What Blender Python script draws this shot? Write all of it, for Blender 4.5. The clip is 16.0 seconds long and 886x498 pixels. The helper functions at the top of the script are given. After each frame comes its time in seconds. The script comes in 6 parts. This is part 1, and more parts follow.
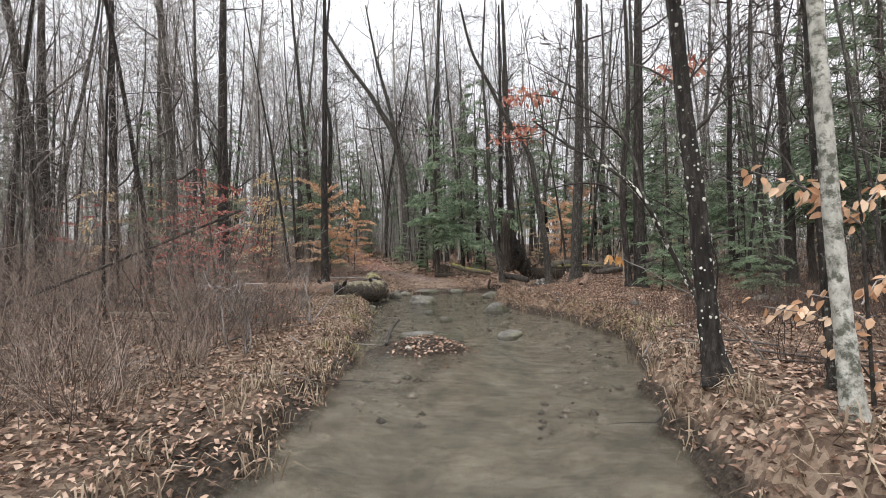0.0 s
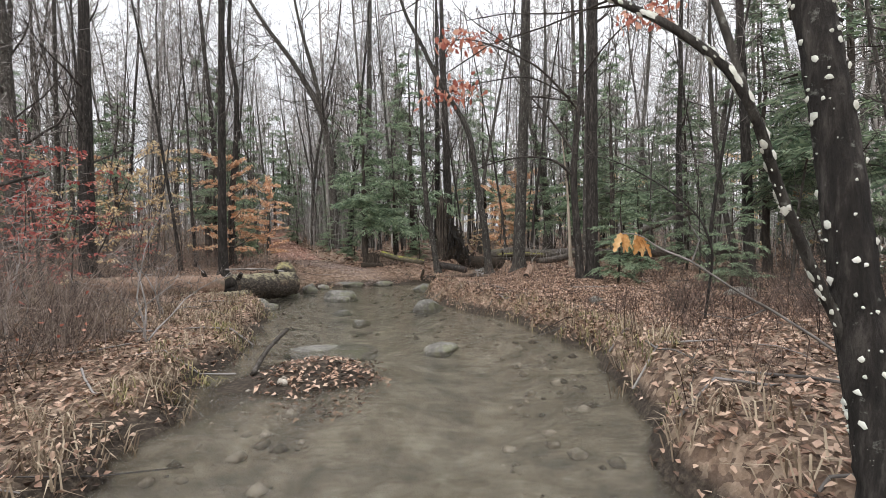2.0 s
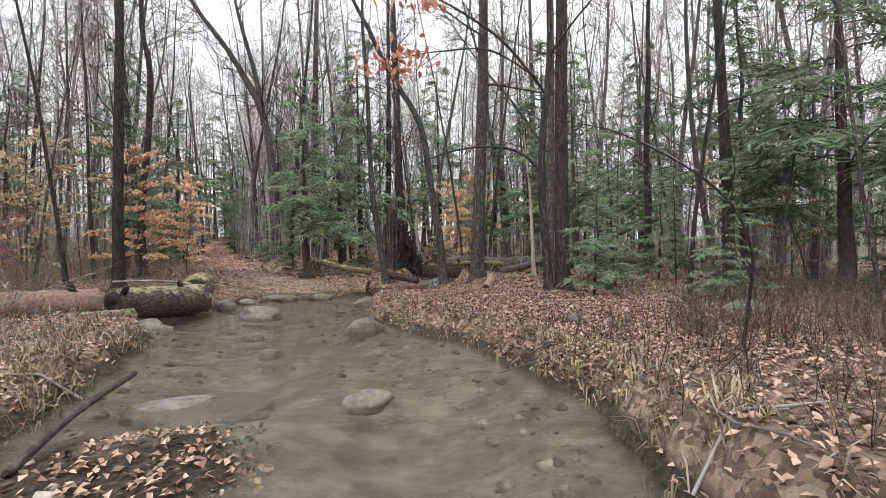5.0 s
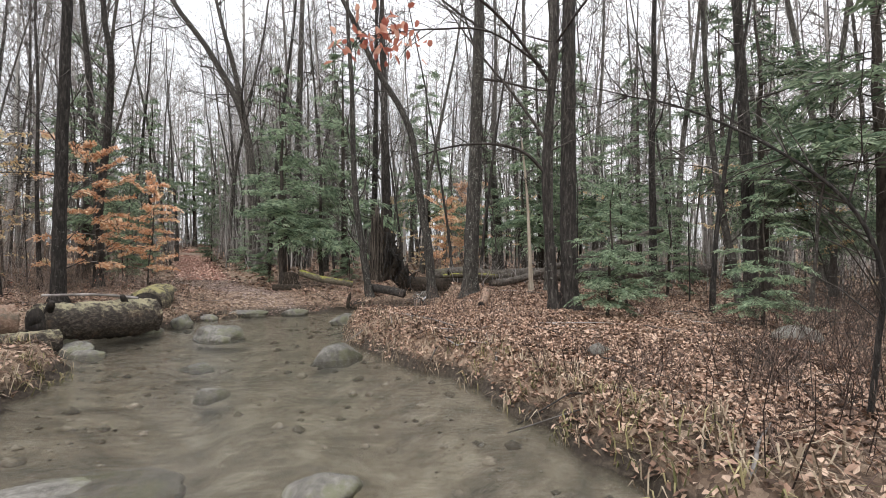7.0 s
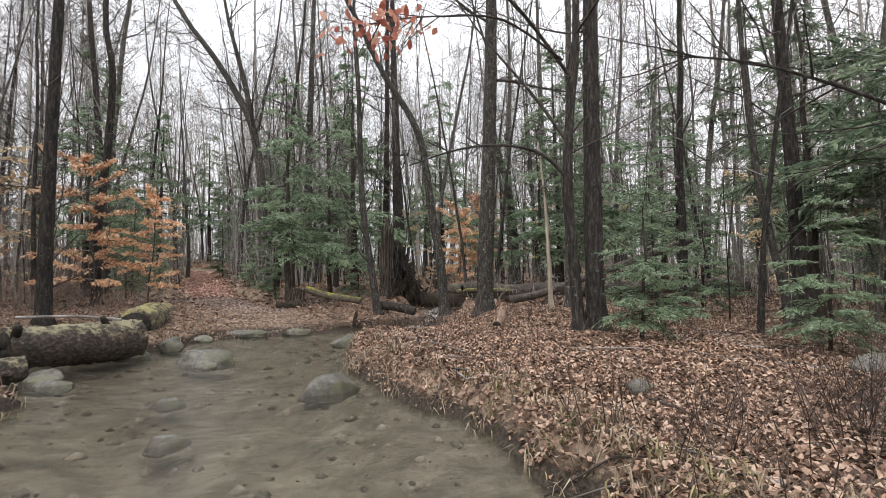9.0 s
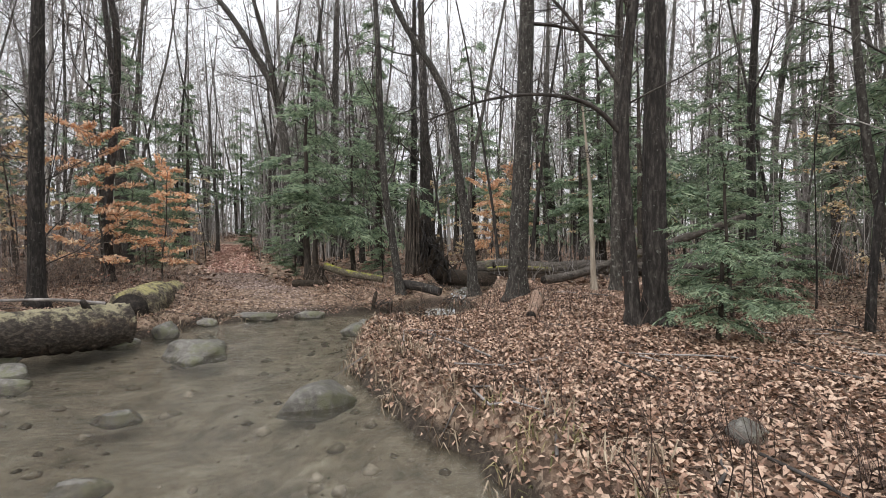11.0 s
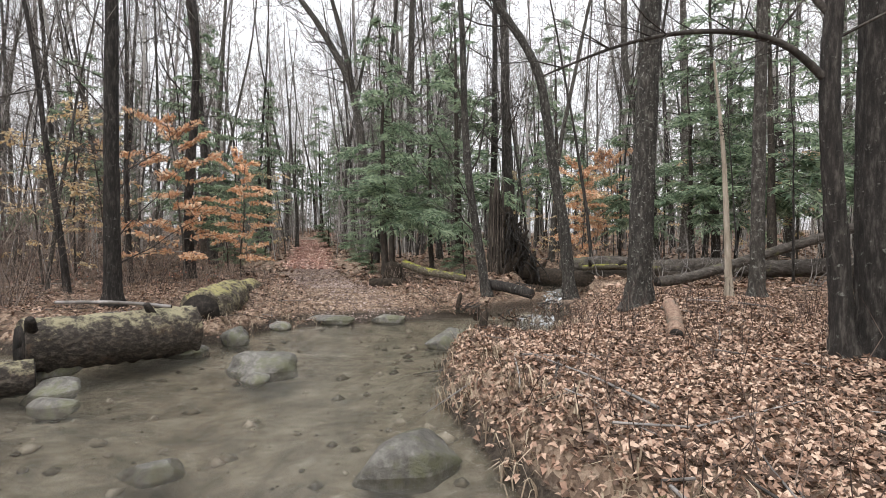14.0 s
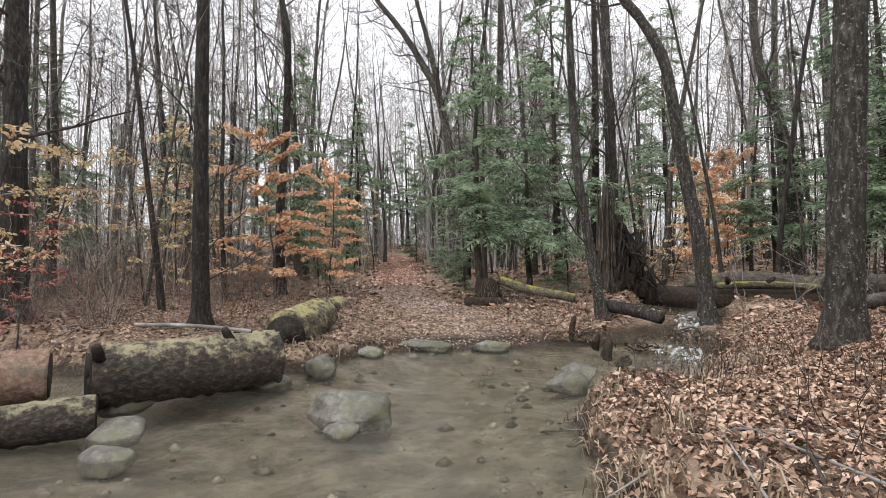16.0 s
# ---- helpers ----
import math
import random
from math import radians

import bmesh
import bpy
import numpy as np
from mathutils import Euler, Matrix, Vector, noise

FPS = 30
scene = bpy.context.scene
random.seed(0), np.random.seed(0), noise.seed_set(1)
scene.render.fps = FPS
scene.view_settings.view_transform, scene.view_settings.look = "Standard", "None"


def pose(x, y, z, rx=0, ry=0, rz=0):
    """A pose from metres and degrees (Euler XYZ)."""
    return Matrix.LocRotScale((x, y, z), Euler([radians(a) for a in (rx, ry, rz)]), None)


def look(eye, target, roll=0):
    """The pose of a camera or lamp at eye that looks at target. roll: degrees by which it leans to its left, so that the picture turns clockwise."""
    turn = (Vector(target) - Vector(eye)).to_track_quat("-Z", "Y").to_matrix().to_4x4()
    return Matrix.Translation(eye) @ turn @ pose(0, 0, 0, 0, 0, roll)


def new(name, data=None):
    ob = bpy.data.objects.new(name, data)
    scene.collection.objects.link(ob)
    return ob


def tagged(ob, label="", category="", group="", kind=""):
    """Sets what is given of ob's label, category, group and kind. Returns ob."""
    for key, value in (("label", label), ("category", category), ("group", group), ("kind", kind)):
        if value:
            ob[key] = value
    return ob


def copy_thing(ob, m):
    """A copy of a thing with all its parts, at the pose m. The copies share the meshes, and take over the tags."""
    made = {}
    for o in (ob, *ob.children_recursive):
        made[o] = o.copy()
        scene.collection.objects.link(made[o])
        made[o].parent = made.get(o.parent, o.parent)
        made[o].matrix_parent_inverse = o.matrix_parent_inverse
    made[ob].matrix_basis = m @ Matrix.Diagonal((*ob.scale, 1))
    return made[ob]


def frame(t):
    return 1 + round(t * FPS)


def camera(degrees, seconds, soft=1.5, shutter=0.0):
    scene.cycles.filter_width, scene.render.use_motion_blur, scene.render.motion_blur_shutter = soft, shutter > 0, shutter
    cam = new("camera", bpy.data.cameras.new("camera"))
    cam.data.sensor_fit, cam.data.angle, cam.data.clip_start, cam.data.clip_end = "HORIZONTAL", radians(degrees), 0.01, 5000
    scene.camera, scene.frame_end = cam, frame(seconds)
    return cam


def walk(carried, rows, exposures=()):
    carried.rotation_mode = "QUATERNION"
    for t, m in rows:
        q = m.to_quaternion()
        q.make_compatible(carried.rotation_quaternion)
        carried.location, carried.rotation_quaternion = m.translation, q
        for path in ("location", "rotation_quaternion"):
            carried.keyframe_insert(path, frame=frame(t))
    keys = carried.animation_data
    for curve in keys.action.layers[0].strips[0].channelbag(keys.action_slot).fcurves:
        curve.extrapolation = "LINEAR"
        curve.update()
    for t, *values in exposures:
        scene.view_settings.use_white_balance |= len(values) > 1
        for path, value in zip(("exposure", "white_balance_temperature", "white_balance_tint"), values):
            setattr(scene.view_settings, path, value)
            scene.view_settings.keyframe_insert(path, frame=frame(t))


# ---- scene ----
cam = camera(86.9, 16.0, soft=0.7)
PATH = [
    (0, (1.626, -0.708, 1.289), (1.315, 1.268, 1.324), -0.7),
    (0.5, (1.644, -0.095, 1.272), (1.405, 1.891, 1.298), -0.9),
    (1, (1.657, 0.455, 1.281), (1.482, 2.447, 1.269), -0.9),
    (1.5, (1.655, 0.948, 1.274), (1.54, 2.945, 1.271), -0.6),
    (2, (1.684, 1.465, 1.248), (1.632, 3.464, 1.23), -0.6),
    (2.5, (1.739, 1.86, 1.176), (1.722, 3.86, 1.146), -0.5),
    (3, (1.749, 2.126, 1.176), (1.765, 4.126, 1.164), -0.5),
    (3.5, (1.754, 2.354, 1.182), (1.816, 4.353, 1.192), -0.4),
    (4, (1.786, 2.644, 1.176), (1.884, 4.641, 1.191), -0.4),
    (4.5, (1.82, 2.945, 1.157), (1.935, 4.942, 1.17), -0.4),
    (5, (1.861, 3.254, 1.161), (1.996, 5.25, 1.184), -0.6),
    (5.2, (1.864, 3.366, 1.162), (1.995, 5.361, 1.19), -0.7),
    (7.3, (1.923, 4.58, 1.211), (2.113, 6.569, 1.28), 0.0),
    (7.5, (1.933, 4.643, 1.206), (2.111, 6.634, 1.277), 0.0),
    (8, (1.957, 4.831, 1.197), (2.131, 6.823, 1.248), -0.0),
    (8.2, (1.964, 4.882, 1.194), (2.125, 6.875, 1.268), -0.1),
    (10.3, (2.275, 6.091, 1.355), (2.31, 8.086, 1.493), -0.4),
    (10.5, (2.252, 6.179, 1.353), (2.262, 8.176, 1.464), -0.3),
    (11, (2.292, 6.493, 1.347), (2.264, 8.493, 1.356), -0.2),
    (11.5, (2.174, 6.738, 1.347), (2.121, 8.737, 1.336), -0.3),
    (12, (2.083, 6.99, 1.357), (1.989, 8.987, 1.337), -0.3),
    (12.5, (1.966, 7.272, 1.356), (1.81, 9.266, 1.327), -0.5),
    (13, (1.921, 7.477, 1.361), (1.695, 9.464, 1.341), -0.4),
    (13.5, (1.882, 7.576, 1.374), (1.622, 9.559, 1.355), -0.4),
    (14, (1.824, 7.751, 1.383), (1.494, 9.724, 1.371), -0.2),
    (14.5, (1.711, 8.062, 1.382), (1.279, 10.015, 1.385), -0.2),
    (15, (1.518, 8.291, 1.407), (0.99, 10.22, 1.399), -0.3),
    (15.5, (1.457, 8.617, 1.37), (0.835, 10.517, 1.368), -0.4),
    (16, (1.201, 8.847, 1.387), (0.529, 10.73, 1.44), -0.5),
]
walk(cam, [(t, look(eye, target, roll)) for t, eye, target, roll in PATH],
     exposures=[(0, 0.12), (3, 0.28), (5, 0.36), (8, 0.24), (10.5, 0.14), (13, 0.42), (16, 0.38)])

# ---- world and light: a bright overcast sky ----
world = bpy.data.worlds.new("overcast_sky")
scene.world = world
world.use_nodes = True
wn, wl = world.node_tree.nodes, world.node_tree.links
sky = wn.new("ShaderNodeTexSky")
sky.sky_type, sky.sun_disc = "NISHITA", False
sky.sun_elevation, sky.sun_rotation, sky.dust_density = radians(42), radians(150), 6.0
# A cloud deck three times as bright overhead as at the horizon.
way, up = wn.new("ShaderNodeTexCoord"), wn.new("ShaderNodeSeparateXYZ")
wl.new(way.outputs["Generated"], up.inputs["Vector"])
deck = wn.new("ShaderNodeMapRange")
deck.inputs["To Min"].default_value, deck.inputs["To Max"].default_value = 5.0, 15.0
wl.new(up.outputs["Z"], deck.inputs["Value"])
grey = wn.new("ShaderNodeVectorMath")
grey.operation = "SCALE"
grey.inputs[0].default_value = (1.0, 1.01, 1.05)
wl.new(deck.outputs["Result"], grey.inputs["Scale"])
cloud = wn.new("ShaderNodeMix")
cloud.data_type = "RGBA"
cloud.inputs["Factor"].default_value = 0.92
wl.new(sky.outputs["Color"], cloud.inputs["A"])
wl.new(grey.outputs["Vector"], cloud.inputs["B"])
wl.new(cloud.outputs["Result"], wn["Background"].inputs["Color"])
wn["Background"].inputs["Strength"].default_value = 0.15
sun = new("sun", bpy.data.lights.new("sun", "SUN"))
sun.data.energy, sun.data.angle, sun.data.color = 1.9, radians(30), (1.0, 0.97, 0.93)
sun.rotation_euler = (radians(48), 0, radians(150 - 180))


# ---- materials ----
def ramp_of(nodes, colours):
    r = nodes.new("ShaderNodeValToRGB")
    els = r.color_ramp.elements
    els[0].color, els[1].color = (*colours[0], 1), (*colours[-1], 1)
    for i, c in enumerate(colours[1:-1], 1):
        els.new(i / (len(colours) - 1)).color = (*c, 1)
    els[0].position, els[-1].position = 0.28, 0.72
    for i in range(1, len(colours) - 1):
        els[i].position = 0.28 + 0.44 * i / (len(colours) - 1)
    return r


def surface(name, colours, scale=4.0, rough=0.85, bump=0.3, stretch=(1, 1, 1), patch=None, patch_scale=1.2, patch_cut=0.55, moss=None, island=False, translucent=0.0, vary=0.25, bump_size=0.02):
    """Grain at one scale, patches at another, relief, and a tint that differs from piece to piece."""
    m = bpy.data.materials.new(name)
    m.use_nodes = True
    n, l = m.node_tree.nodes, m.node_tree.links
    bsdf = n["Principled BSDF"]
    bsdf.inputs["Roughness"].default_value = rough
    bsdf.inputs["Specular IOR Level"].default_value = 0.25
    tc = n.new("ShaderNodeTexCoord")
    mp = n.new("ShaderNodeMapping")
    mp.inputs["Scale"].default_value = stretch
    l.new(tc.outputs["Object"], mp.inputs["Vector"])
    fine = n.new("ShaderNodeTexNoise")
    fine.inputs["Scale"].default_value, fine.inputs["Detail"].default_value, fine.inputs["Roughness"].default_value = scale, 9, 0.68
    l.new(mp.outputs["Vector"], fine.inputs["Vector"])
    ramp = ramp_of(n, colours)
    l.new(fine.outputs["Fac"], ramp.inputs["Fac"])
    out = ramp.outputs["Color"]
    if island:
        geo = n.new("ShaderNodeNewGeometry")
        mixv = n.new("ShaderNodeMath")
        mixv.operation = "MULTIPLY_ADD"
        l.new(geo.outputs["Random Per Island"], mixv.inputs[0])
        mixv.inputs[1].default_value = 0.62
        l.new(fine.outputs["Fac"], mixv.inputs[2])
        sub = n.new("ShaderNodeMath")
        sub.operation = "SUBTRACT"
        l.new(mixv.outputs[0], sub.inputs[0])
        sub.inputs[1].default_value = 0.31
        l.new(sub.outputs[0], ramp.inputs["Fac"])
    if patch:
        big = n.new("ShaderNodeTexNoise")
        big.inputs["Scale"].default_value, big.inputs["Detail"].default_value, big.inputs["Roughness"].default_value = patch_scale, 7, 0.7
        l.new(tc.outputs["Object"], big.inputs["Vector"])
        cut = n.new("ShaderNodeMapRange")
        cut.inputs["From Min"].default_value, cut.inputs["From Max"].default_value = patch_cut - 0.06, patch_cut + 0.06
        l.new(big.outputs["Fac"], cut.inputs["Value"])
        mx = n.new("ShaderNodeMix")
        mx.data_type = "RGBA"
        l.new(cut.outputs["Result"], mx.inputs["Factor"])
        l.new(out, mx.inputs["A"])
        mx.inputs["B"].default_value = (*patch, 1)
        out = mx.outputs["Result"]
    # Up-facing colour: moss, and on the ford logs a painted lit top too.
    if moss:
        geo2 = n.new("ShaderNodeNewGeometry")
        sep = n.new("ShaderNodeSeparateXYZ")
        l.new(geo2.outputs["Normal"], sep.inputs["Vector"])
        mn = n.new("ShaderNodeTexNoise")
        mn.inputs["Scale"].default_value, mn.inputs["Detail"].default_value, mn.inputs["Roughness"].default_value = 5.5, 9, 0.75
        l.new(tc.outputs["Object"], mn.inputs["Vector"])
        add = n.new("ShaderNodeMath")
        add.operation = "MULTIPLY_ADD"
        l.new(sep.outputs["Z"], add.inputs[0])
        add.inputs[1].default_value = 0.24
        l.new(mn.outputs["Fac"], add.inputs[2])
        mc = n.new("ShaderNodeMapRange")
        mc.inputs["From Min"].default_value, mc.inputs["From Max"].default_value = 0.65, 0.76
        l.new(add.outputs[0], mc.inputs["Value"])
        mm = n.new("ShaderNodeMix")
        mm.data_type = "RGBA"
        l.new(mc.outputs["Result"], mm.inputs["Factor"])
        l.new(out, mm.inputs["A"])
        mm.inputs["B"].default_value = (*moss, 1)
        out = mm.outputs["Result"]
    if vary:
        info = n.new("ShaderNodeObjectInfo")
        vr = n.new("ShaderNodeMapRange")
        vr.inputs["To Min"].default_value, vr.inputs["To Max"].default_value = 1 - vary, 1 + vary
        l.new(info.outputs["Random"], vr.inputs["Value"])
        hsv = n.new("ShaderNodeHueSaturation")
        l.new(vr.outputs["Result"], hsv.inputs["Value"])
        l.new(out, hsv.inputs["Color"])
        out = hsv.outputs["Color"]
    l.new(out, bsdf.inputs["Base Color"])
    if bump:
        b = n.new("ShaderNodeBump")
        b.inputs["Strength"].default_value, b.inputs["Distance"].default_value = bump, bump_size
        l.new(fine.outputs["Fac"], b.inputs["Height"])
        l.new(b.outputs["Normal"], bsdf.inputs["Normal"])
    if translucent:
        tr = n.new("ShaderNodeBsdfTranslucent")
        l.new(out, tr.inputs["Color"])
        ms = n.new("ShaderNodeMixShader")
        ms.inputs["Fac"].default_value = translucent
        l.new(bsdf.outputs["BSDF"], ms.inputs[1])
        l.new(tr.outputs["BSDF"], ms.inputs[2])
        l.new(ms.outputs["Shader"], n["Material Output"].inputs["Surface"])
    return m


BARK = surface("bark_dark", [(0.007, 0.0062, 0.0056), (0.028, 0.024, 0.0215), (0.105, 0.094, 0.084)], 24, 0.85, 1.0, (1, 1, 0.2), patch=(0.24, 0.245, 0.22), patch_scale=16, patch_cut=0.67, vary=0.25, bump_size=0.05)
BARK_GREY = surface("bark_grey", [(0.014, 0.0125, 0.011), (0.052, 0.046, 0.04), (0.15, 0.14, 0.125)], 22, 0.85, 1.0, (1, 1, 0.28), patch=(0.26, 0.265, 0.235), patch_scale=15, patch_cut=0.62, vary=0.3, bump_size=0.04)
BARK_LICHEN = surface("bark_lichen_flecked", [(0.009, 0.008, 0.007), (0.036, 0.032, 0.028), (0.13, 0.12, 0.106)], 24, 0.85, 1.0, (1, 1, 0.25), patch=(0.4, 0.41, 0.37), patch_scale=26, patch_cut=0.635, vary=0.1, bump_size=0.05)
BARK_BIRCH = surface("bark_pale", [(0.17, 0.17, 0.15), (0.42, 0.42, 0.38), (0.62, 0.62, 0.58)], 14, 0.8, 0.5, (1, 1, 0.7), patch=(0.1, 0.105, 0.085), patch_scale=15, patch_cut=0.53, vary=0.05)
BARK_HEM = surface("bark_hemlock", [(0.017, 0.014, 0.012), (0.045, 0.037, 0.031), (0.1, 0.084, 0.07)], 22, 0.85, 0.9, (1, 1, 0.3), vary=0.25)
TWIG = surface("twig_bark", [(0.06, 0.054, 0.049), (0.17, 0.155, 0.145), (0.39, 0.365, 0.35)], 3, 0.9, 0, island=True, vary=0.3)
STEM = surface("brush_stem", [(0.06, 0.045, 0.037), (0.165, 0.126, 0.106), (0.35, 0.29, 0.25)], 3, 0.9, 0, island=True, vary=0.3)
# Twig bark for far trees, with distance haze put into its paler grey.
TWIG_FAR = surface("hazed_grey_bark", [(0.1, 0.092, 0.084), (0.24, 0.222, 0.208), (0.44, 0.42, 0.4)], 3, 0.9, 0, island=True, vary=0)
SNAG = surface("torn_grey_wood", [(0.014, 0.011, 0.009), (0.055, 0.045, 0.037), (0.19, 0.162, 0.135)], 30, 0.9, 1.0, (1, 1, 0.08), vary=0, bump_size=0.04)
DEADWOOD = surface("bare_wood", [(0.18, 0.15, 0.115), (0.34, 0.29, 0.23), (0.5, 0.44, 0.37)], 14, 0.85, 0.7, (1, 1, 0.15), vary=0.1)
# Bark darkened for the log's shaded underside; pale top is moss plus painted light.
LOGBARK_SHADED = surface("log_bark", [(0.012, 0.01, 0.008), (0.05, 0.041, 0.033), (0.16, 0.135, 0.108)], 26, 0.7, 1.0, (1, 0.45, 1), patch=(0.1, 0.07, 0.05), patch_scale=5.5, patch_cut=0.6, moss=(0.31, 0.28, 0.18), vary=0.15, bump_size=0.06)
LOGRED = surface("log_bark_stripped", [(0.12, 0.075, 0.055), (0.28, 0.185, 0.135), (0.45, 0.34, 0.26)], 24, 0.85, 1.0, patch=(0.16, 0.14, 0.11), patch_scale=4, patch_cut=0.57, vary=0.1, bump_size=0.04)
MOSSLOG = surface("mossy_bark", [(0.03, 0.026, 0.02), (0.09, 0.078, 0.056), (0.2, 0.18, 0.13)], 24, 0.95, 1.0, moss=(0.27, 0.265, 0.055), vary=0.1, bump_size=0.04)
GREYLOG = surface("weathered_log", [(0.028, 0.024, 0.02), (0.075, 0.065, 0.056), (0.17, 0.15, 0.132)], 15, 0.9, 1.0, (0.5, 1, 1), patch=(0.15, 0.15, 0.07), patch_scale=2.5, patch_cut=0.62, vary=0.1, bump_size=0.05)
CUT = surface("weathered_cut_wood", [(0.01, 0.009, 0.008), (0.026, 0.022, 0.019), (0.07, 0.058, 0.048)], 16, 0.9, 0.8, vary=0.1)
ROCK = surface("wet_stone", [(0.05, 0.047, 0.042), (0.14, 0.132, 0.117), (0.27, 0.26, 0.235)], 11, 0.45, 1.0, patch=(0.13, 0.13, 0.085), patch_scale=4, patch_cut=0.55, vary=0.3, bump_size=0.03)
GRAVEL = surface("pale_gravel", [(0.09, 0.08, 0.066), (0.24, 0.215, 0.178), (0.44, 0.4, 0.345)], 9, 0.5, 0.6, island=True, vary=0)
# Red-brown stems of the right slope, darkened further to paint its shade.
STEM_RED = surface("shaded_red_brown_stem", [(0.03, 0.02, 0.0165), (0.09, 0.061, 0.05), (0.22, 0.165, 0.138)], 3, 0.9, 0, island=True, vary=0.3)
SOIL = surface("dark_soil", [(0.01, 0.008, 0.006), (0.03, 0.023, 0.017), (0.075, 0.058, 0.043)], 18, 0.95, 1.0, vary=0.1)
NEEDLE = surface("hemlock_needles", [(0.1, 0.15, 0.098), (0.23, 0.305, 0.205), (0.37, 0.455, 0.3)], 2.0, 0.6, 0, island=True, translucent=0.5, vary=0.2)
# Needle greens greyed and evened out: the haze of distance is in the colour.
NEEDLE_FAR = surface("hazed_far_needles", [(0.12, 0.15, 0.11), (0.19, 0.24, 0.17), (0.27, 0.32, 0.225)], 2.0, 0.8, 0, island=True, translucent=0.45, vary=0.25)
LEAF_ORANGE = surface("beech_leaf", [(0.62, 0.33, 0.18), (0.86, 0.56, 0.36), (0.95, 0.77, 0.57)], 4, 0.6, 0, island=True, translucent=0.42, vary=0.08)
LEAF_PALE = surface("pale_leaf", [(0.5, 0.28, 0.16), (0.7, 0.46, 0.3), (0.8, 0.62, 0.46)], 4, 0.65, 0, island=True, translucent=0.35, vary=0.1)
LEAF_YELLOW = surface("yellow_leaf", [(0.5, 0.34, 0.17), (0.7, 0.54, 0.32), (0.82, 0.7, 0.48)], 4, 0.65, 0, island=True, translucent=0.4, vary=0.1)
LEAF_RED = surface("oak_leaf", [(0.36, 0.11, 0.08), (0.56, 0.23, 0.16), (0.72, 0.42, 0.31)], 4, 0.6, 0, island=True, translucent=0.45, vary=0.12)
LEAF_CRIMSON = surface("dull_red_leaf", [(0.28, 0.065, 0.06), (0.47, 0.14, 0.12), (0.64, 0.31, 0.25)], 4, 0.6, 0, island=True, translucent=0.4, vary=0.12)
LITTER = surface("fallen_leaf", [(0.055, 0.034, 0.024), (0.19, 0.115, 0.08), (0.33, 0.212, 0.153), (0.48, 0.35, 0.265)], 3, 0.5, 0, island=True, vary=0)
TWIG_NEAR = surface("dark_twig_bark", [(0.018, 0.0155, 0.0135), (0.05, 0.043, 0.038), (0.13, 0.118, 0.106)], 12, 0.85, 0.4, vary=0.2)
LEAF_OAK = surface("oak_leaf_tan", [(0.42, 0.19, 0.06), (0.68, 0.38, 0.15), (0.84, 0.6, 0.32)], 26, 0.55, 0.6, island=True, translucent=0.4, vary=0)
STRAW = surface("dry_grass", [(0.12, 0.088, 0.062), (0.25, 0.19, 0.135), (0.42, 0.35, 0.26)], 3, 0.8, 0, island=True, translucent=0.2, vary=0)
GREENGRASS = surface("faded_green_grass", [(0.1, 0.1, 0.042), (0.22, 0.2, 0.095), (0.4, 0.345, 0.19)], 3, 0.8, 0, island=True, translucent=0.2, vary=0)
# Real moss cap, over bark darkened to paint the shaded lower side.
LOGMOSS = surface("moss_and_lit_top_bark", [(0.02, 0.017, 0.013), (0.085, 0.072, 0.056), (0.24, 0.205, 0.16)], 28, 0.9, 1.0, (1, 0.45, 1), patch=(0.3, 0.265, 0.17), patch_scale=6.5, patch_cut=0.56, moss=(0.36, 0.325, 0.15), vary=0.1, bump_size=0.05)
PATH_LEAF = surface("trodden_leaf", [(0.12, 0.088, 0.076), (0.25, 0.186, 0.164), (0.37, 0.285, 0.255), (0.5, 0.41, 0.375)], 3, 0.6, 0, island=True, vary=0)
PATH_RED = surface("russet_path_leaf", [(0.3, 0.155, 0.12), (0.46, 0.27, 0.215), (0.6, 0.39, 0.315), (0.7, 0.52, 0.43)], 3, 0.6, 0, island=True, vary=0)
LICHEN = surface("lichen", [(0.4, 0.42, 0.36), (0.62, 0.63, 0.57), (0.74, 0.74, 0.7)], 20, 0.9, 0.3, vary=0)


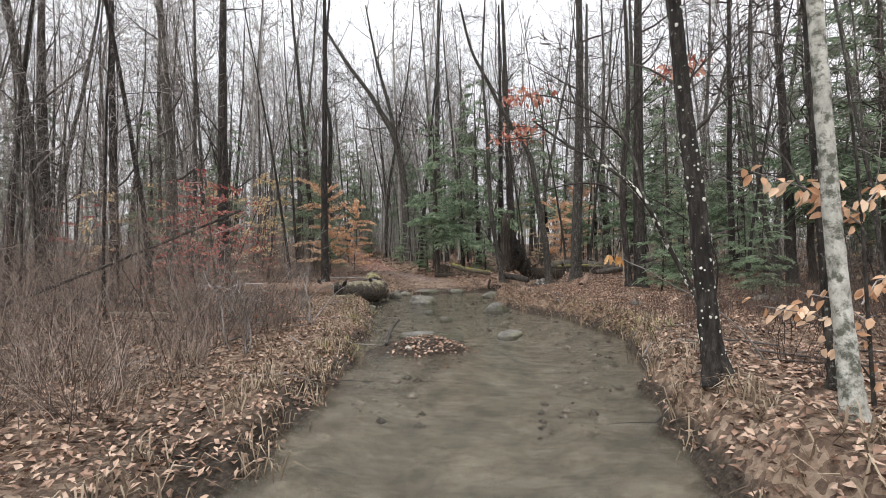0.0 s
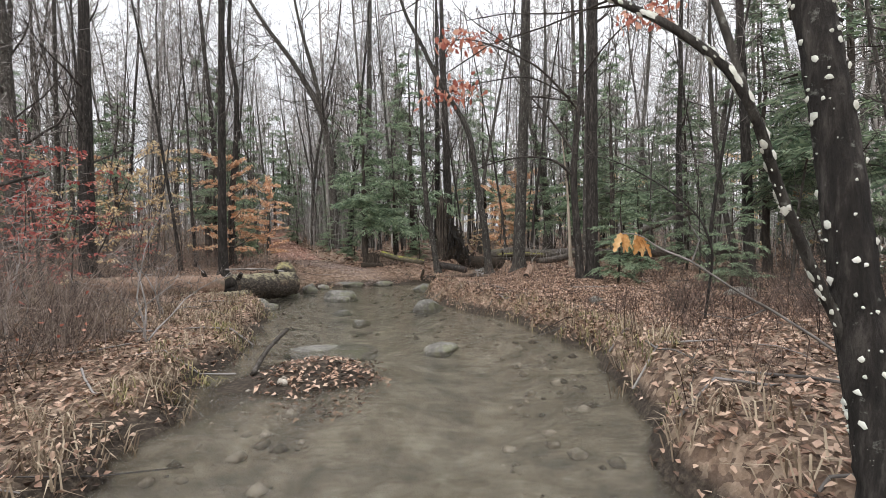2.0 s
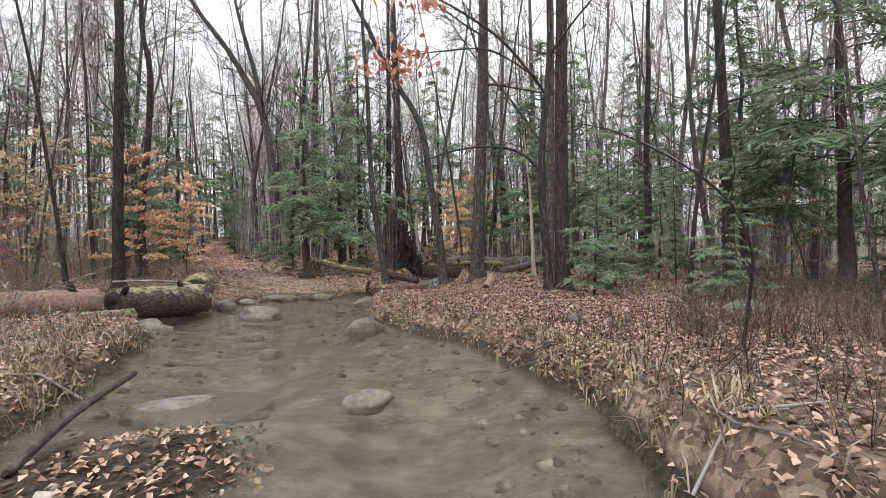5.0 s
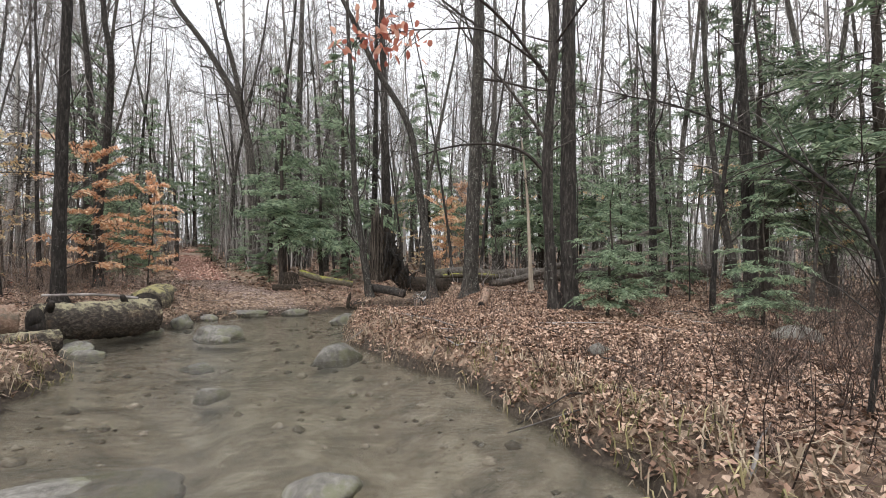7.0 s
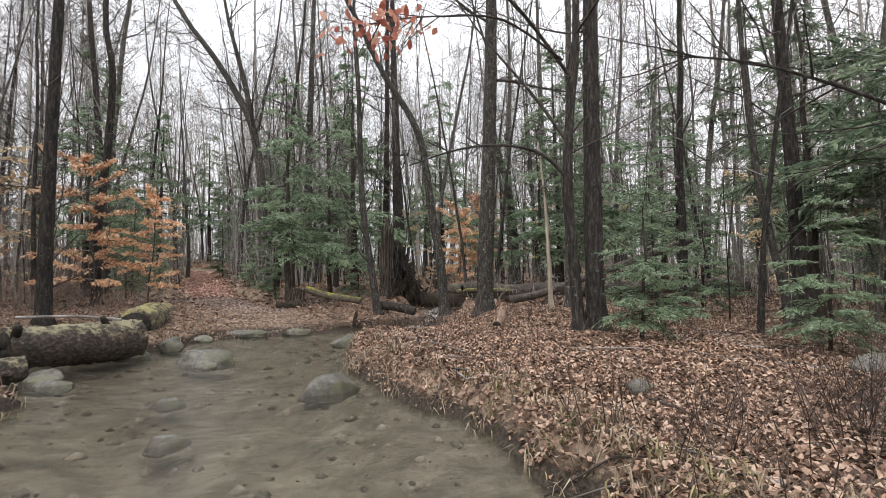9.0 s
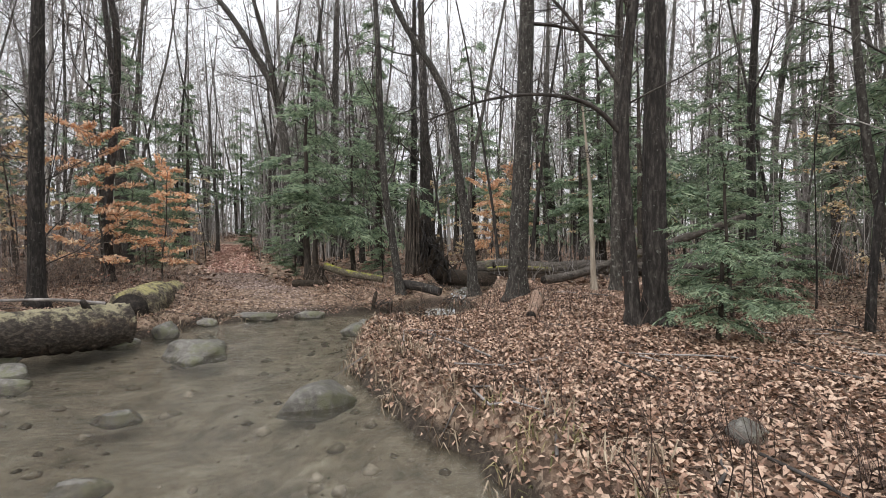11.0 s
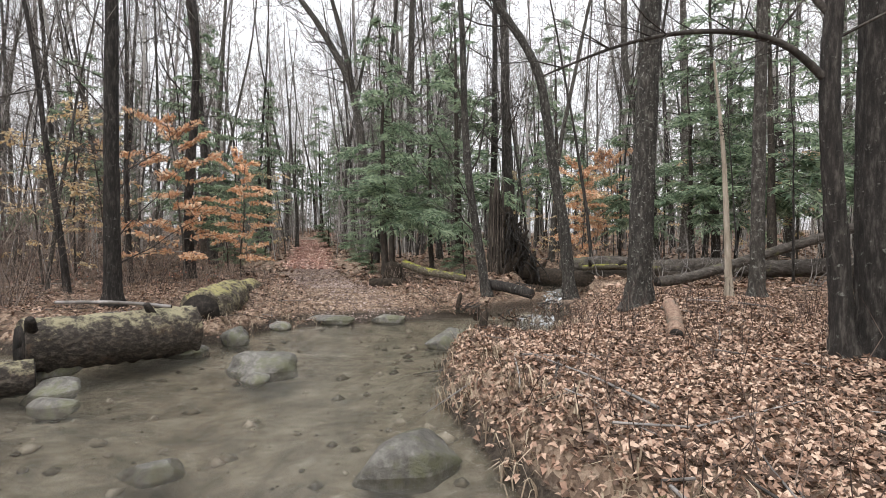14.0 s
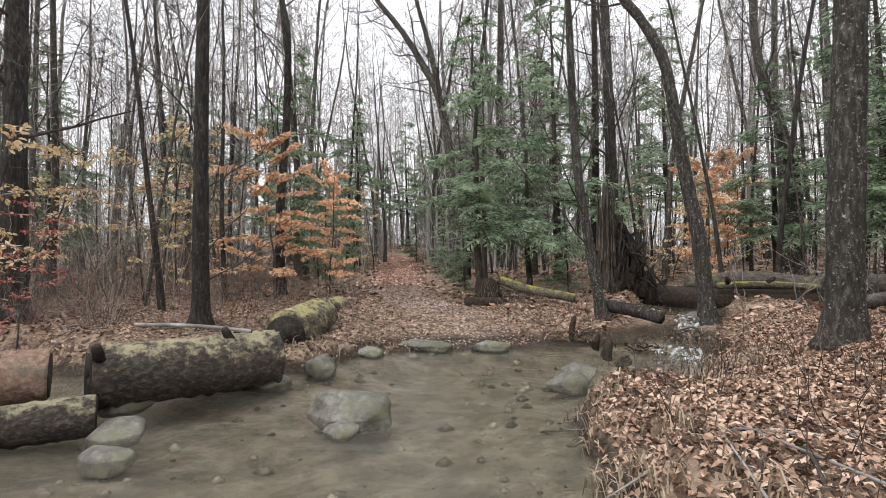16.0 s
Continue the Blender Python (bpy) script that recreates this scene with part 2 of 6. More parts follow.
def ground_material():
    m = surface("forest_floor", [(0.09, 0.062, 0.047), (0.2, 0.135, 0.1), (0.32, 0.225, 0.168), (0.46, 0.36, 0.28)], 26, 0.9, 0.9, patch=(0.11, 0.08, 0.062), patch_scale=1.6, patch_cut=0.6, vary=0, bump_size=0.05)
    n, l = m.node_tree.nodes, m.node_tree.links
    bsdf = n["Principled BSDF"]
    grain = bsdf.inputs["Base Color"].links[0].from_socket
    grain_noise = n["Noise Texture"].outputs["Fac"]
    geo0 = n.new("ShaderNodeNewGeometry")
    warp = n.new("ShaderNodeTexNoise")
    warp.inputs["Scale"].default_value = 14
    l.new(geo0.outputs["Position"], warp.inputs["Vector"])
    bend = n.new("ShaderNodeMix")
    bend.data_type = "RGBA"
    bend.blend_type = "ADD"
    bend.inputs["Factor"].default_value = 0.06
    l.new(geo0.outputs["Position"], bend.inputs["A"])
    l.new(warp.outputs["Color"], bend.inputs["B"])
    cell = n.new("ShaderNodeTexVoronoi")
    cell.inputs["Scale"].default_value = 21
    l.new(bend.outputs["Result"], cell.inputs["Vector"])
    split = n.new("ShaderNodeSeparateColor")
    l.new(cell.outputs["Color"], split.inputs["Color"])
    tones = ramp_of(n, [(0.045, 0.032, 0.024), (0.14, 0.095, 0.066), (0.28, 0.2, 0.14), (0.46, 0.36, 0.27)])
    tones.color_ramp.elements[0].position, tones.color_ramp.elements[-1].position = 0.05, 0.95
    l.new(split.outputs["Red"], tones.inputs["Fac"])
    both = n.new("ShaderNodeMix")
    both.data_type = "RGBA"
    both.inputs["Factor"].default_value = 0.6
    l.new(grain, both.inputs["A"])
    l.new(tones.outputs["Color"], both.inputs["B"])
    base = both.outputs["Result"]
    geo = n.new("ShaderNodeNewGeometry")
    sep = n.new("ShaderNodeSeparateXYZ")
    l.new(geo.outputs["Position"], sep.inputs["Vector"])
    wet = n.new("ShaderNodeMapRange")
    wet.inputs["From Min"].default_value, wet.inputs["From Max"].default_value = 0.0, -0.05
    l.new(sep.outputs["Z"], wet.inputs["Value"])
    mud = n.new("ShaderNodeMapRange")
    mud.inputs["From Min"].default_value, mud.inputs["From Max"].default_value = 0.17, 0.09
    l.new(sep.outputs["Z"], mud.inputs["Value"])
    muddy = n.new("ShaderNodeMix")
    muddy.data_type = "RGBA"
    l.new(mud.outputs["Result"], muddy.inputs["Factor"])
    l.new(base, muddy.inputs["A"])
    soil = ramp_of(n, [(0.02, 0.015, 0.011), (0.055, 0.043, 0.033), (0.13, 0.105, 0.08)])
    l.new(grain_noise, soil.inputs["Fac"])
    l.new(soil.outputs["Color"], muddy.inputs["B"])
    base = muddy.outputs["Result"]
    bed = n.new("ShaderNodeTexNoise")
    bed.inputs["Scale"].default_value, bed.inputs["Detail"].default_value, bed.inputs["Roughness"].default_value = 3.0, 10, 0.72
    l.new(geo.outputs["Position"], bed.inputs["Vector"])
    bedramp = ramp_of(n, [(0.06, 0.053, 0.04), (0.27, 0.24, 0.188), (0.56, 0.51, 0.42)])
    l.new(bed.outputs["Fac"], bedramp.inputs["Fac"])
    mx = n.new("ShaderNodeMix")
    mx.data_type = "RGBA"
    l.new(wet.outputs["Result"], mx.inputs["Factor"])
    l.new(base, mx.inputs["A"])
    l.new(bedramp.outputs["Color"], mx.inputs["B"])
    l.new(mx.outputs["Result"], bsdf.inputs["Base Color"])
    rr = n.new("ShaderNodeMapRange")
    rr.inputs["To Min"].default_value, rr.inputs["To Max"].default_value = 0.9, 0.35
    l.new(wet.outputs["Result"], rr.inputs["Value"])
    l.new(rr.outputs["Result"], bsdf.inputs["Roughness"])
    return m


def water_material():
    m = bpy.data.materials.new("shallow_water")
    m.use_nodes = True
    n, l = m.node_tree.nodes, m.node_tree.links
    n.remove(n["Principled BSDF"])
    tc = n.new("ShaderNodeTexCoord")
    mp = n.new("ShaderNodeMapping")
    mp.inputs["Scale"].default_value = (0.8, 1.9, 1)
    l.new(tc.outputs["Object"], mp.inputs["Vector"])
    rip = n.new("ShaderNodeTexNoise")
    rip.inputs["Scale"].default_value, rip.inputs["Detail"].default_value, rip.inputs["Roughness"].default_value = 4.0, 7, 0.66
    l.new(mp.outputs["Vector"], rip.inputs["Vector"])
    b = n.new("ShaderNodeBump")
    b.inputs["Strength"].default_value, b.inputs["Distance"].default_value = 0.8, 0.022
    l.new(rip.outputs["Fac"], b.inputs["Height"])
    clear = n.new("ShaderNodeBsdfTransparent")
    clear.inputs["Color"].default_value = (0.9, 0.88, 0.83, 1)
    gloss = n.new("ShaderNodeBsdfGlossy")
    gloss.inputs["Roughness"].default_value = 0.05
    l.new(b.outputs["Normal"], gloss.inputs["Normal"])
    fr = n.new("ShaderNodeFresnel")
    fr.inputs["IOR"].default_value = 1.33
    l.new(b.outputs["Normal"], fr.inputs["Normal"])
    ms = n.new("ShaderNodeMixShader")
    l.new(fr.outputs["Fac"], ms.inputs["Fac"])
    l.new(gloss.outputs["BSDF"], ms.inputs[2])
    silt = n.new("ShaderNodeBsdfDiffuse")
    silt.inputs["Color"].default_value = (0.2, 0.19, 0.16, 1)
    cloudy = n.new("ShaderNodeMixShader")
    drift = n.new("ShaderNodeTexNoise")
    drift.inputs["Scale"].default_value, drift.inputs["Detail"].default_value = 1.1, 5
    l.new(mp.outputs["Vector"], drift.inputs["Vector"])
    much = n.new("ShaderNodeMapRange")
    much.inputs["From Min"].default_value, much.inputs["From Max"].default_value = 0.35, 0.7
    much.inputs["To Min"].default_value, much.inputs["To Max"].default_value = 0.04, 0.16
    l.new(drift.outputs["Fac"], much.inputs["Value"])
    l.new(much.outputs["Result"], cloudy.inputs["Fac"])
    l.new(clear.outputs["BSDF"], cloudy.inputs[1])
    l.new(silt.outputs["BSDF"], cloudy.inputs[2])
    l.new(cloudy.outputs["Shader"], ms.inputs[1])
    l.new(ms.outputs["Shader"], n["Material Output"].inputs["Surface"])
    return m


GROUND, WATER = ground_material(), water_material()


def foam_material():
    m = water_material()
    m.name = "white_water"
    n, l = m.node_tree.nodes, m.node_tree.links
    last = n["Material Output"].inputs["Surface"].links[0].from_socket
    tc, mp = n.new("ShaderNodeTexCoord"), n.new("ShaderNodeMapping")
    mp.inputs["Scale"].default_value = (15, 9, 14)
    l.new(tc.outputs["Object"], mp.inputs["Vector"])
    tex = n.new("ShaderNodeTexNoise")
    tex.inputs["Scale"].default_value, tex.inputs["Detail"].default_value = 1.0, 7
    l.new(mp.outputs["Vector"], tex.inputs["Vector"])
    cut = n.new("ShaderNodeMapRange")
    cut.inputs["From Min"].default_value, cut.inputs["From Max"].default_value = 0.5, 0.82
    l.new(tex.outputs["Fac"], cut.inputs["Value"])
    white = n.new("ShaderNodeBsdfDiffuse")
    white.inputs["Color"].default_value = (0.64, 0.67, 0.69, 1)
    ms = n.new("ShaderNodeMixShader")
    l.new(cut.outputs["Result"], ms.inputs["Fac"])
    l.new(last, ms.inputs[1])
    l.new(white.outputs["BSDF"], ms.inputs[2])
    l.new(ms.outputs["Shader"], n["Material Output"].inputs["Surface"])
    return m


FOAM = foam_material()


# ---- mesh tools ----
class Shape:
    """Collects vertices and faces for one mesh."""

    def __init__(self):
        self.v, self.f = [], []

    def tube(self, pts, radii, sides=6, cap=False, rough=0.0, rng=None):
        start = len(self.v)
        side = None
        for i, p in enumerate(pts):
            d = (pts[min(i + 1, len(pts) - 1)] - pts[max(i - 1, 0)]).normalized()
            if side is None:
                side = d.cross(Vector((0.31, 0.87, 0.38))).normalized()
            side = (side - d * side.dot(d)).normalized()
            other = d.cross(side)
            for k in range(sides):
                a = 2 * math.pi * k / sides
                r = radii[i]
                if rough:
                    r *= 1 + rough * noise.noise(Vector((3.1 * math.cos(a), 3.1 * math.sin(a), i * 0.45)) + p * 0.37)
                self.v.append(p + (side * math.cos(a) + other * math.sin(a)) * r)
            if i:
                o = start + (i - 1) * sides
                for k in range(sides):
                    j = (k + 1) % sides
                    self.f.append((o + k, o + j, o + sides + j, o + sides + k))
        if cap:
            self.f.append(tuple(range(start + sides - 1, start - 1, -1)))
            o = start + (len(pts) - 1) * sides
            self.f.append(tuple(range(o, o + sides)))

    def ribbon(self, p, q, width, rng):
        """A thin twig of two triangles' width on two crossing sides."""
        d = q - p
        w = d.cross(Vector((rng.gauss(0, 1), rng.gauss(0, 1), rng.gauss(0, 1))))
        if w.length < 1e-6:
            return
        w = w.normalized() * width
        o = len(self.v)
        self.v += [p - w, p + w, q]
        self.f.append((o, o + 1, o + 2))

    def leaf(self, p, u, n, length, width, fold=0.15):
        """A folded leaf: p its stalk, u along it, n its face."""
        w = u.cross(n)
        if w.length < 1e-4:
            return
        w.normalize()
        n = w.cross(u).normalized()
        o = len(self.v)
        self.v += [p, p + u * length * 0.35 + w * width * 0.5 + n * fold * width, p + u * length * 0.75 + w * width * 0.38 + n * fold * width * 0.6, p + u * length - n * 0.1 * length,
                   p + u * length * 0.75 - w * width * 0.38 + n * fold * width * 0.6, p + u * length * 0.35 - w * width * 0.5 + n * fold * width]
        self.f += [(o, o + 1, o + 2, o + 3), (o, o + 3, o + 4, o + 5)]

    def lobed(self, p, u, n, length, width, rng):
        """A crumpled oak leaf with lobes along both edges."""
        w = u.cross(n).normalized()
        n = w.cross(u).normalized()
        curl, twist = rng.uniform(-0.5, 0.5), rng.uniform(-0.5, 0.5)
        o, k = len(self.v), 9
        for i in range(k):
            s = i / (k - 1)
            half = width * 0.5 * (0.12 + 0.95 * math.sin(math.pi * min(1, s * 0.9 + 0.08))) * (1.15 if i % 2 else 0.62) * rng.uniform(0.85, 1.15)
            mid = p + u * length * s + n * length * curl * s * s
            for side in (-1, 0, 1):
                self.v.append(mid + w * half * side + n * (abs(side) * half * 0.5 + side * half * twist * s + rng.gauss(0, 0.002)))
            if i:
                for side in (0, 1):
                    a = o + (i - 1) * 3 + side
                    self.f.append((a, a + 1, a + 4, a + 3))

    def chip(self, p, u, n, length, width):
        """A small plain leaf of two triangles."""
        w = u.cross(n)
        if w.length < 1e-4:
            return
        w.normalize()
        o = len(self.v)
        self.v += [p, p + u * length * 0.45 + w * width * 0.5 + n * width * 0.15, p + u * length, p + u * length * 0.45 - w * width * 0.5 + n * width * 0.15]
        self.f += [(o, o + 1, o + 2), (o, o + 2, o + 3)]

    def mesh(self, name, material, smooth=True):
        me = bpy.data.meshes.new(name)
        me.from_pydata([tuple(v) for v in self.v], [], self.f)
        me.materials.append(material)
        if smooth:
            me.shade_smooth()
        return me


def part(name, shape, material, parent, label="", smooth=True):
    ob = new(name, shape.mesh(name, material, smooth))
    ob.parent = parent
    if label:
        ob["label"] = label
    return ob


def thing(name, at=(0, 0, 0), label="", category="", group="", kind=""):
    ob = new(name)
    ob.empty_display_size = 0.2
    ob.location = at
    return tagged(ob, label, category, group, kind)


def spin(d, angle, about, rng):
    """d turned away by angle, then round its own axis by about."""
    side = d.cross(Vector((0.2, 0.3, 1)) if abs(d.z) < 0.9 else Vector((1, 0.2, 0))).normalized()
    side.rotate(Matrix.Rotation(about, 3, d))
    return (d * math.cos(angle) + side * math.sin(angle)).normalized()


def jitter(rng, s):
    return Vector((rng.gauss(0, s), rng.gauss(0, s), rng.gauss(0, s)))


# ---- the lie of the land ----
# Outline of the ford and the brook, round the water's edge.
BROOK = [(0.5, -7), (2.5, -7), (2.55, -2), (2.6, 3.0), (3.0, 5.0), (3.2, 6.8), (3.0, 7.7), (2.65, 9.0), (1.95, 10.0), (1.45, 10.9), (0.95, 12.6), (0.8, 13.4), (1.05, 13.95), (1.6, 14.5), (2.15, 15.3), (2.55, 16.6), (2.75, 18.1), (3.1, 19.2), (3.6, 20.6),
         (3.2, 23.0), (5.0, 27.0), (4.2, 27.5), (2.0, 23.5), (1.9, 20.8), (1.75, 19.0), (1.2, 17.6), (0.4, 16.7), (-0.6, 15.95), (-1.7, 15.6), (-2.3, 14.7), (-2.45, 13.8), (-4.2, 12.9), (-6.5, 12.6), (-9, 13.4), (-13, 13.0), (-13, 11.4), (-9, 11.6), (-6.0, 10.7), (-3.4, 10.9), (-1.9, 10.5), (-1.5, 9.3),
         (-1.1, 8.1), (-0.8, 7.0), (-0.5, 5.4), (0.0, 3.0), (0.4, -2)]
TRAIL = [(1.6, -30), (1.6, 0), (1.4, 8), (0.2, 13), (-1.3, 16.5), (-3.1, 19), (-6.2, 24.5), (-13.2, 40), (-15.5, 47), (-13, 56), (-2, 66), (20, 74)]


def to_line(x, y, pts, closed):
    """Distance from each place to a line of points."""
    best = np.full(x.shape, 1e9)
    n = len(pts)
    for i in range(n if closed else n - 1):
        (ax, ay), (bx, by) = pts[i], pts[(i + 1) % n]
        dx, dy = bx - ax, by - ay
        t = np.clip(((x - ax) * dx + (y - ay) * dy) / (dx * dx + dy * dy), 0, 1)
        best = np.minimum(best, np.hypot(x - ax - t * dx, y - ay - t * dy))
    return best


def in_brook(x, y):
    inside = np.zeros(x.shape, bool)
    n = len(BROOK)
    for i in range(n):
        (ax, ay), (bx, by) = BROOK[i], BROOK[(i + 1) % n]
        if ay != by:
            inside ^= ((ay > y) != (by > y)) & (x < (bx - ax) * (y - ay) / (by - ay) + ax)
    return inside


def brook_distance(x, y):
    d = to_line(x, y, BROOK, True)
    return np.where(in_brook(x, y), -d, d) + 0.07 * waves(x, y, 4.2, 14) + 0.03 * waves(x, y, 11.0, 15)


def waves(x, y, s, seed):
    """Smooth uneven ground from sums of sines."""
    r = np.random.RandomState(seed)
    z = np.zeros(x.shape)
    for k in range(9):
        a, p, f = r.uniform(0, 6.28), r.uniform(0, 6.28), s * r.uniform(0.6, 1.9)
        z += np.sin((x * np.cos(a) + y * np.sin(a)) * f + p) / 3.2
    return z


def step(a, b, v):
    t = np.clip((v - a) / (b - a), 0, 1)
    return t * t * (3 - 2 * t)


def height(x, y):
    x, y = np.asarray(x, float), np.asarray(y, float)
    d = brook_distance(x, y)
    land = 0.26 + 0.022 * np.clip(y - 8, -6, 16) + 0.08 * np.maximum(y - 23, 0) * 0.8 - 0.05 * np.maximum(y - 58, 0) + 0.02 * np.clip(-x - 3, 0, 30)
    land = np.minimum(land, 5.5)
    land += 0.05 * waves(x, y, 1.1, 3) + 0.018 * waves(x, y, 4.5, 4) + 0.35 * waves(x, y, 0.12, 5) * step(24, 50, np.hypot(x, y - 8))
    land += 0.3 * step(2.4, 3.2, x) * (1 - step(4.5, 8, y)) + 0.1 * step(0.5, 2.5, -x) * (1 - step(5, 8, y))
    land += 0.12 * np.exp(-((x - 3.4) ** 2 + (y - 14.2) ** 2) / 5)
    land -= 0.16 * np.exp(-((x + 3.3) ** 2 + (y - 15.0) ** 2) / 1.1)
    tr = to_line(x, y, TRAIL, False)
    land -= 0.07 * (1 - step(0.5, 1.6, tr)) * step(15, 17, y)
    fall = np.where((y > 15) & (x < 0.6), 1.9, np.where((y > 13.2) & (y < 20) & (x > 0.4), 1.7, np.where((x > 1.5) & (y > 3), 0.34, 0.42)))
    lift = np.clip((y - 15.9) / 4.0, 0, 1) * 0.32 * (y < 26) * (x > -0.5)
    bed = lift - 0.05 - 0.16 * step(0, 1.1, -d) + 0.03 * waves(x, y, 3.2, 6) * step(0.1, 0.8, -d)
    bank = lift - 0.05 + (land - lift + 0.05) * step(0, 1, d / fall) ** 0.8
    bank += 0.05 * waves(x, y, 7.0, 8) * step(0.02, 0.15, d) * (1 - step(0.4, 0.9, d))
    z = np.where(d < 0, bed, bank)
    island = np.exp(-(((x - 0.45) / 0.65) ** 2 + ((y - 5.9) / 1.0) ** 2))
    return z + island * (0.29 + 0.06 * waves(x, y, 6.0, 9))


def h(x, y):
    return float(height(np.array([x]), np.array([y]))[0])


def grid_mesh(name, xs, ys, zfun, material):
    gx, gy = np.meshgrid(xs, ys)
    gz = zfun(gx, gy)
    nx, ny = len(xs), len(ys)
    co = np.stack([gx, gy, gz], -1).reshape(-1, 3)
    i = (np.arange(ny - 1)[:, None] * nx + np.arange(nx - 1)[None, :]).ravel()
    quads = np.stack([i, i + 1, i + nx + 1, i + nx], -1)
    me = bpy.data.meshes.new(name)
    me.from_pydata(co.tolist(), [], quads.tolist())
    me.materials.append(material)
    me.shade_smooth()
    return new(name, me)


def spread(lo, hi, fine, far):
    mid = np.arange(lo, hi + 1e-6, fine)
    out, s, p = [], fine, hi
    while p < far:
        s *= 1.22
        p += s
        out.append(p)
    left, s, p = [], fine, lo
    while p > -far:
        s *= 1.22
        p -= s
        left.append(p)
    return np.array(left[::-1] + list(mid) + out)


ground = tagged(grid_mesh("ground", spread(-8, 9, 0.11, 900), spread(0, 22, 0.11, 900), height, GROUND), "brown forest floor of wet soil and leaf mould", "ground", kind="structure")

# Still water of the ford, and two steps of the brook above it.
tagged(grid_mesh("water", np.linspace(-13, 4.2, 40), np.linspace(-8, 16.5, 50), lambda x, y: x * 0, WATER), "shallow brown ford water with small ripples", "water", kind="structure")
tagged(grid_mesh("water", np.linspace(0.2, 3.3, 8), np.linspace(16.48, 18.9, 8), lambda x, y: x * 0 + 0.13, WATER), "dark brook pool between two small falls", "water", kind="structure")
tagged(grid_mesh("water", np.linspace(1.2, 5.5, 8), np.linspace(18.88, 28, 8), lambda x, y: x * 0 + 0.31, WATER), "dark brook pool beneath a fallen trunk", "water", kind="structure")


# ---- kinds of plants ----
def grow(sh, p, d, length, r, level, levels, rng, up=0.06, wander=0.12, kids=(9, 5, 4), first=0.3, tips=None, twig=0.0065):
    """A limb with its side limbs, down to the twigs."""
    if level == 3:
        bend = p + (d.normalized() + jitter(rng, 0.15)) * length * 0.55
        end = bend + (d.normalized() + jitter(rng, 0.35) + Vector((0, 0, 0.1))) * length * 0.5
        sh.ribbon(p, bend + (end - bend) * 0.15, max(r * 0.6, twig), rng)
        sh.ribbon(bend, end, max(r * 0.5, twig * 0.85), rng)
        if tips is not None:
            tips.append((end, d))
        return
    segs, sides = (9, 6, 3)[level], (7, 4, 3)[level]
    pts, radii = [p.copy()], [r]
    d = d.normalized()
    for i in range(segs):
        d = (d + jitter(rng, wander) + Vector((0, 0, up))).normalized()
        pts.append(pts[-1] + d * length / segs)
        radii.append(max(r * (1 - 0.86 * (i + 1) / segs), 0.0028))
    sh.tube(pts, radii, sides)
    if tips is not None and level >= levels - 1:
        tips.append((pts[-1], d))
        tips.append((pts[len(pts) // 2], d))
    if level < levels:
        for k in range(kids[level]):
            t = first + (1 - first) * (k + rng.random()) / kids[level]
            i = min(int(t * segs), segs - 1)
            q = pts[i].lerp(pts[i + 1], t * segs - i)
            dk = spin((pts[i + 1] - pts[i]).normalized(), rng.uniform(0.55, 1.1), rng.uniform(0, 6.28), rng)
            ratio = rng.uniform(0.34, 0.55) if level else rng.uniform(0.2, 0.36) * (1.25 - 0.6 * t)
            grow(sh, q, dk, length * ratio, max(radii[i] * rng.uniform(0.35, 0.55), 0.003), level + 1, levels, rng, 0.05, wander * 1.25, kids, 0.2, tips, twig)


def trunk_line(base, pts):
    """Smooth points through a trunk's marks."""
    marks = [Vector(p) for p in pts]
    out = []
    n = len(marks)
    for i in range(n - 1):
        a, b, c, d = marks[max(i - 1, 0)], marks[i], marks[i + 1], marks[min(i + 2, n - 1)]
        for k in range(6):
            t = k / 6
            out.append(0.5 * ((2 * b) + (c - a) * t + (2 * a - 5 * b + 4 * c - d) * t * t + (3 * b - a - 3 * c + d) * t ** 3))
    out.append(marks[-1])
    return out


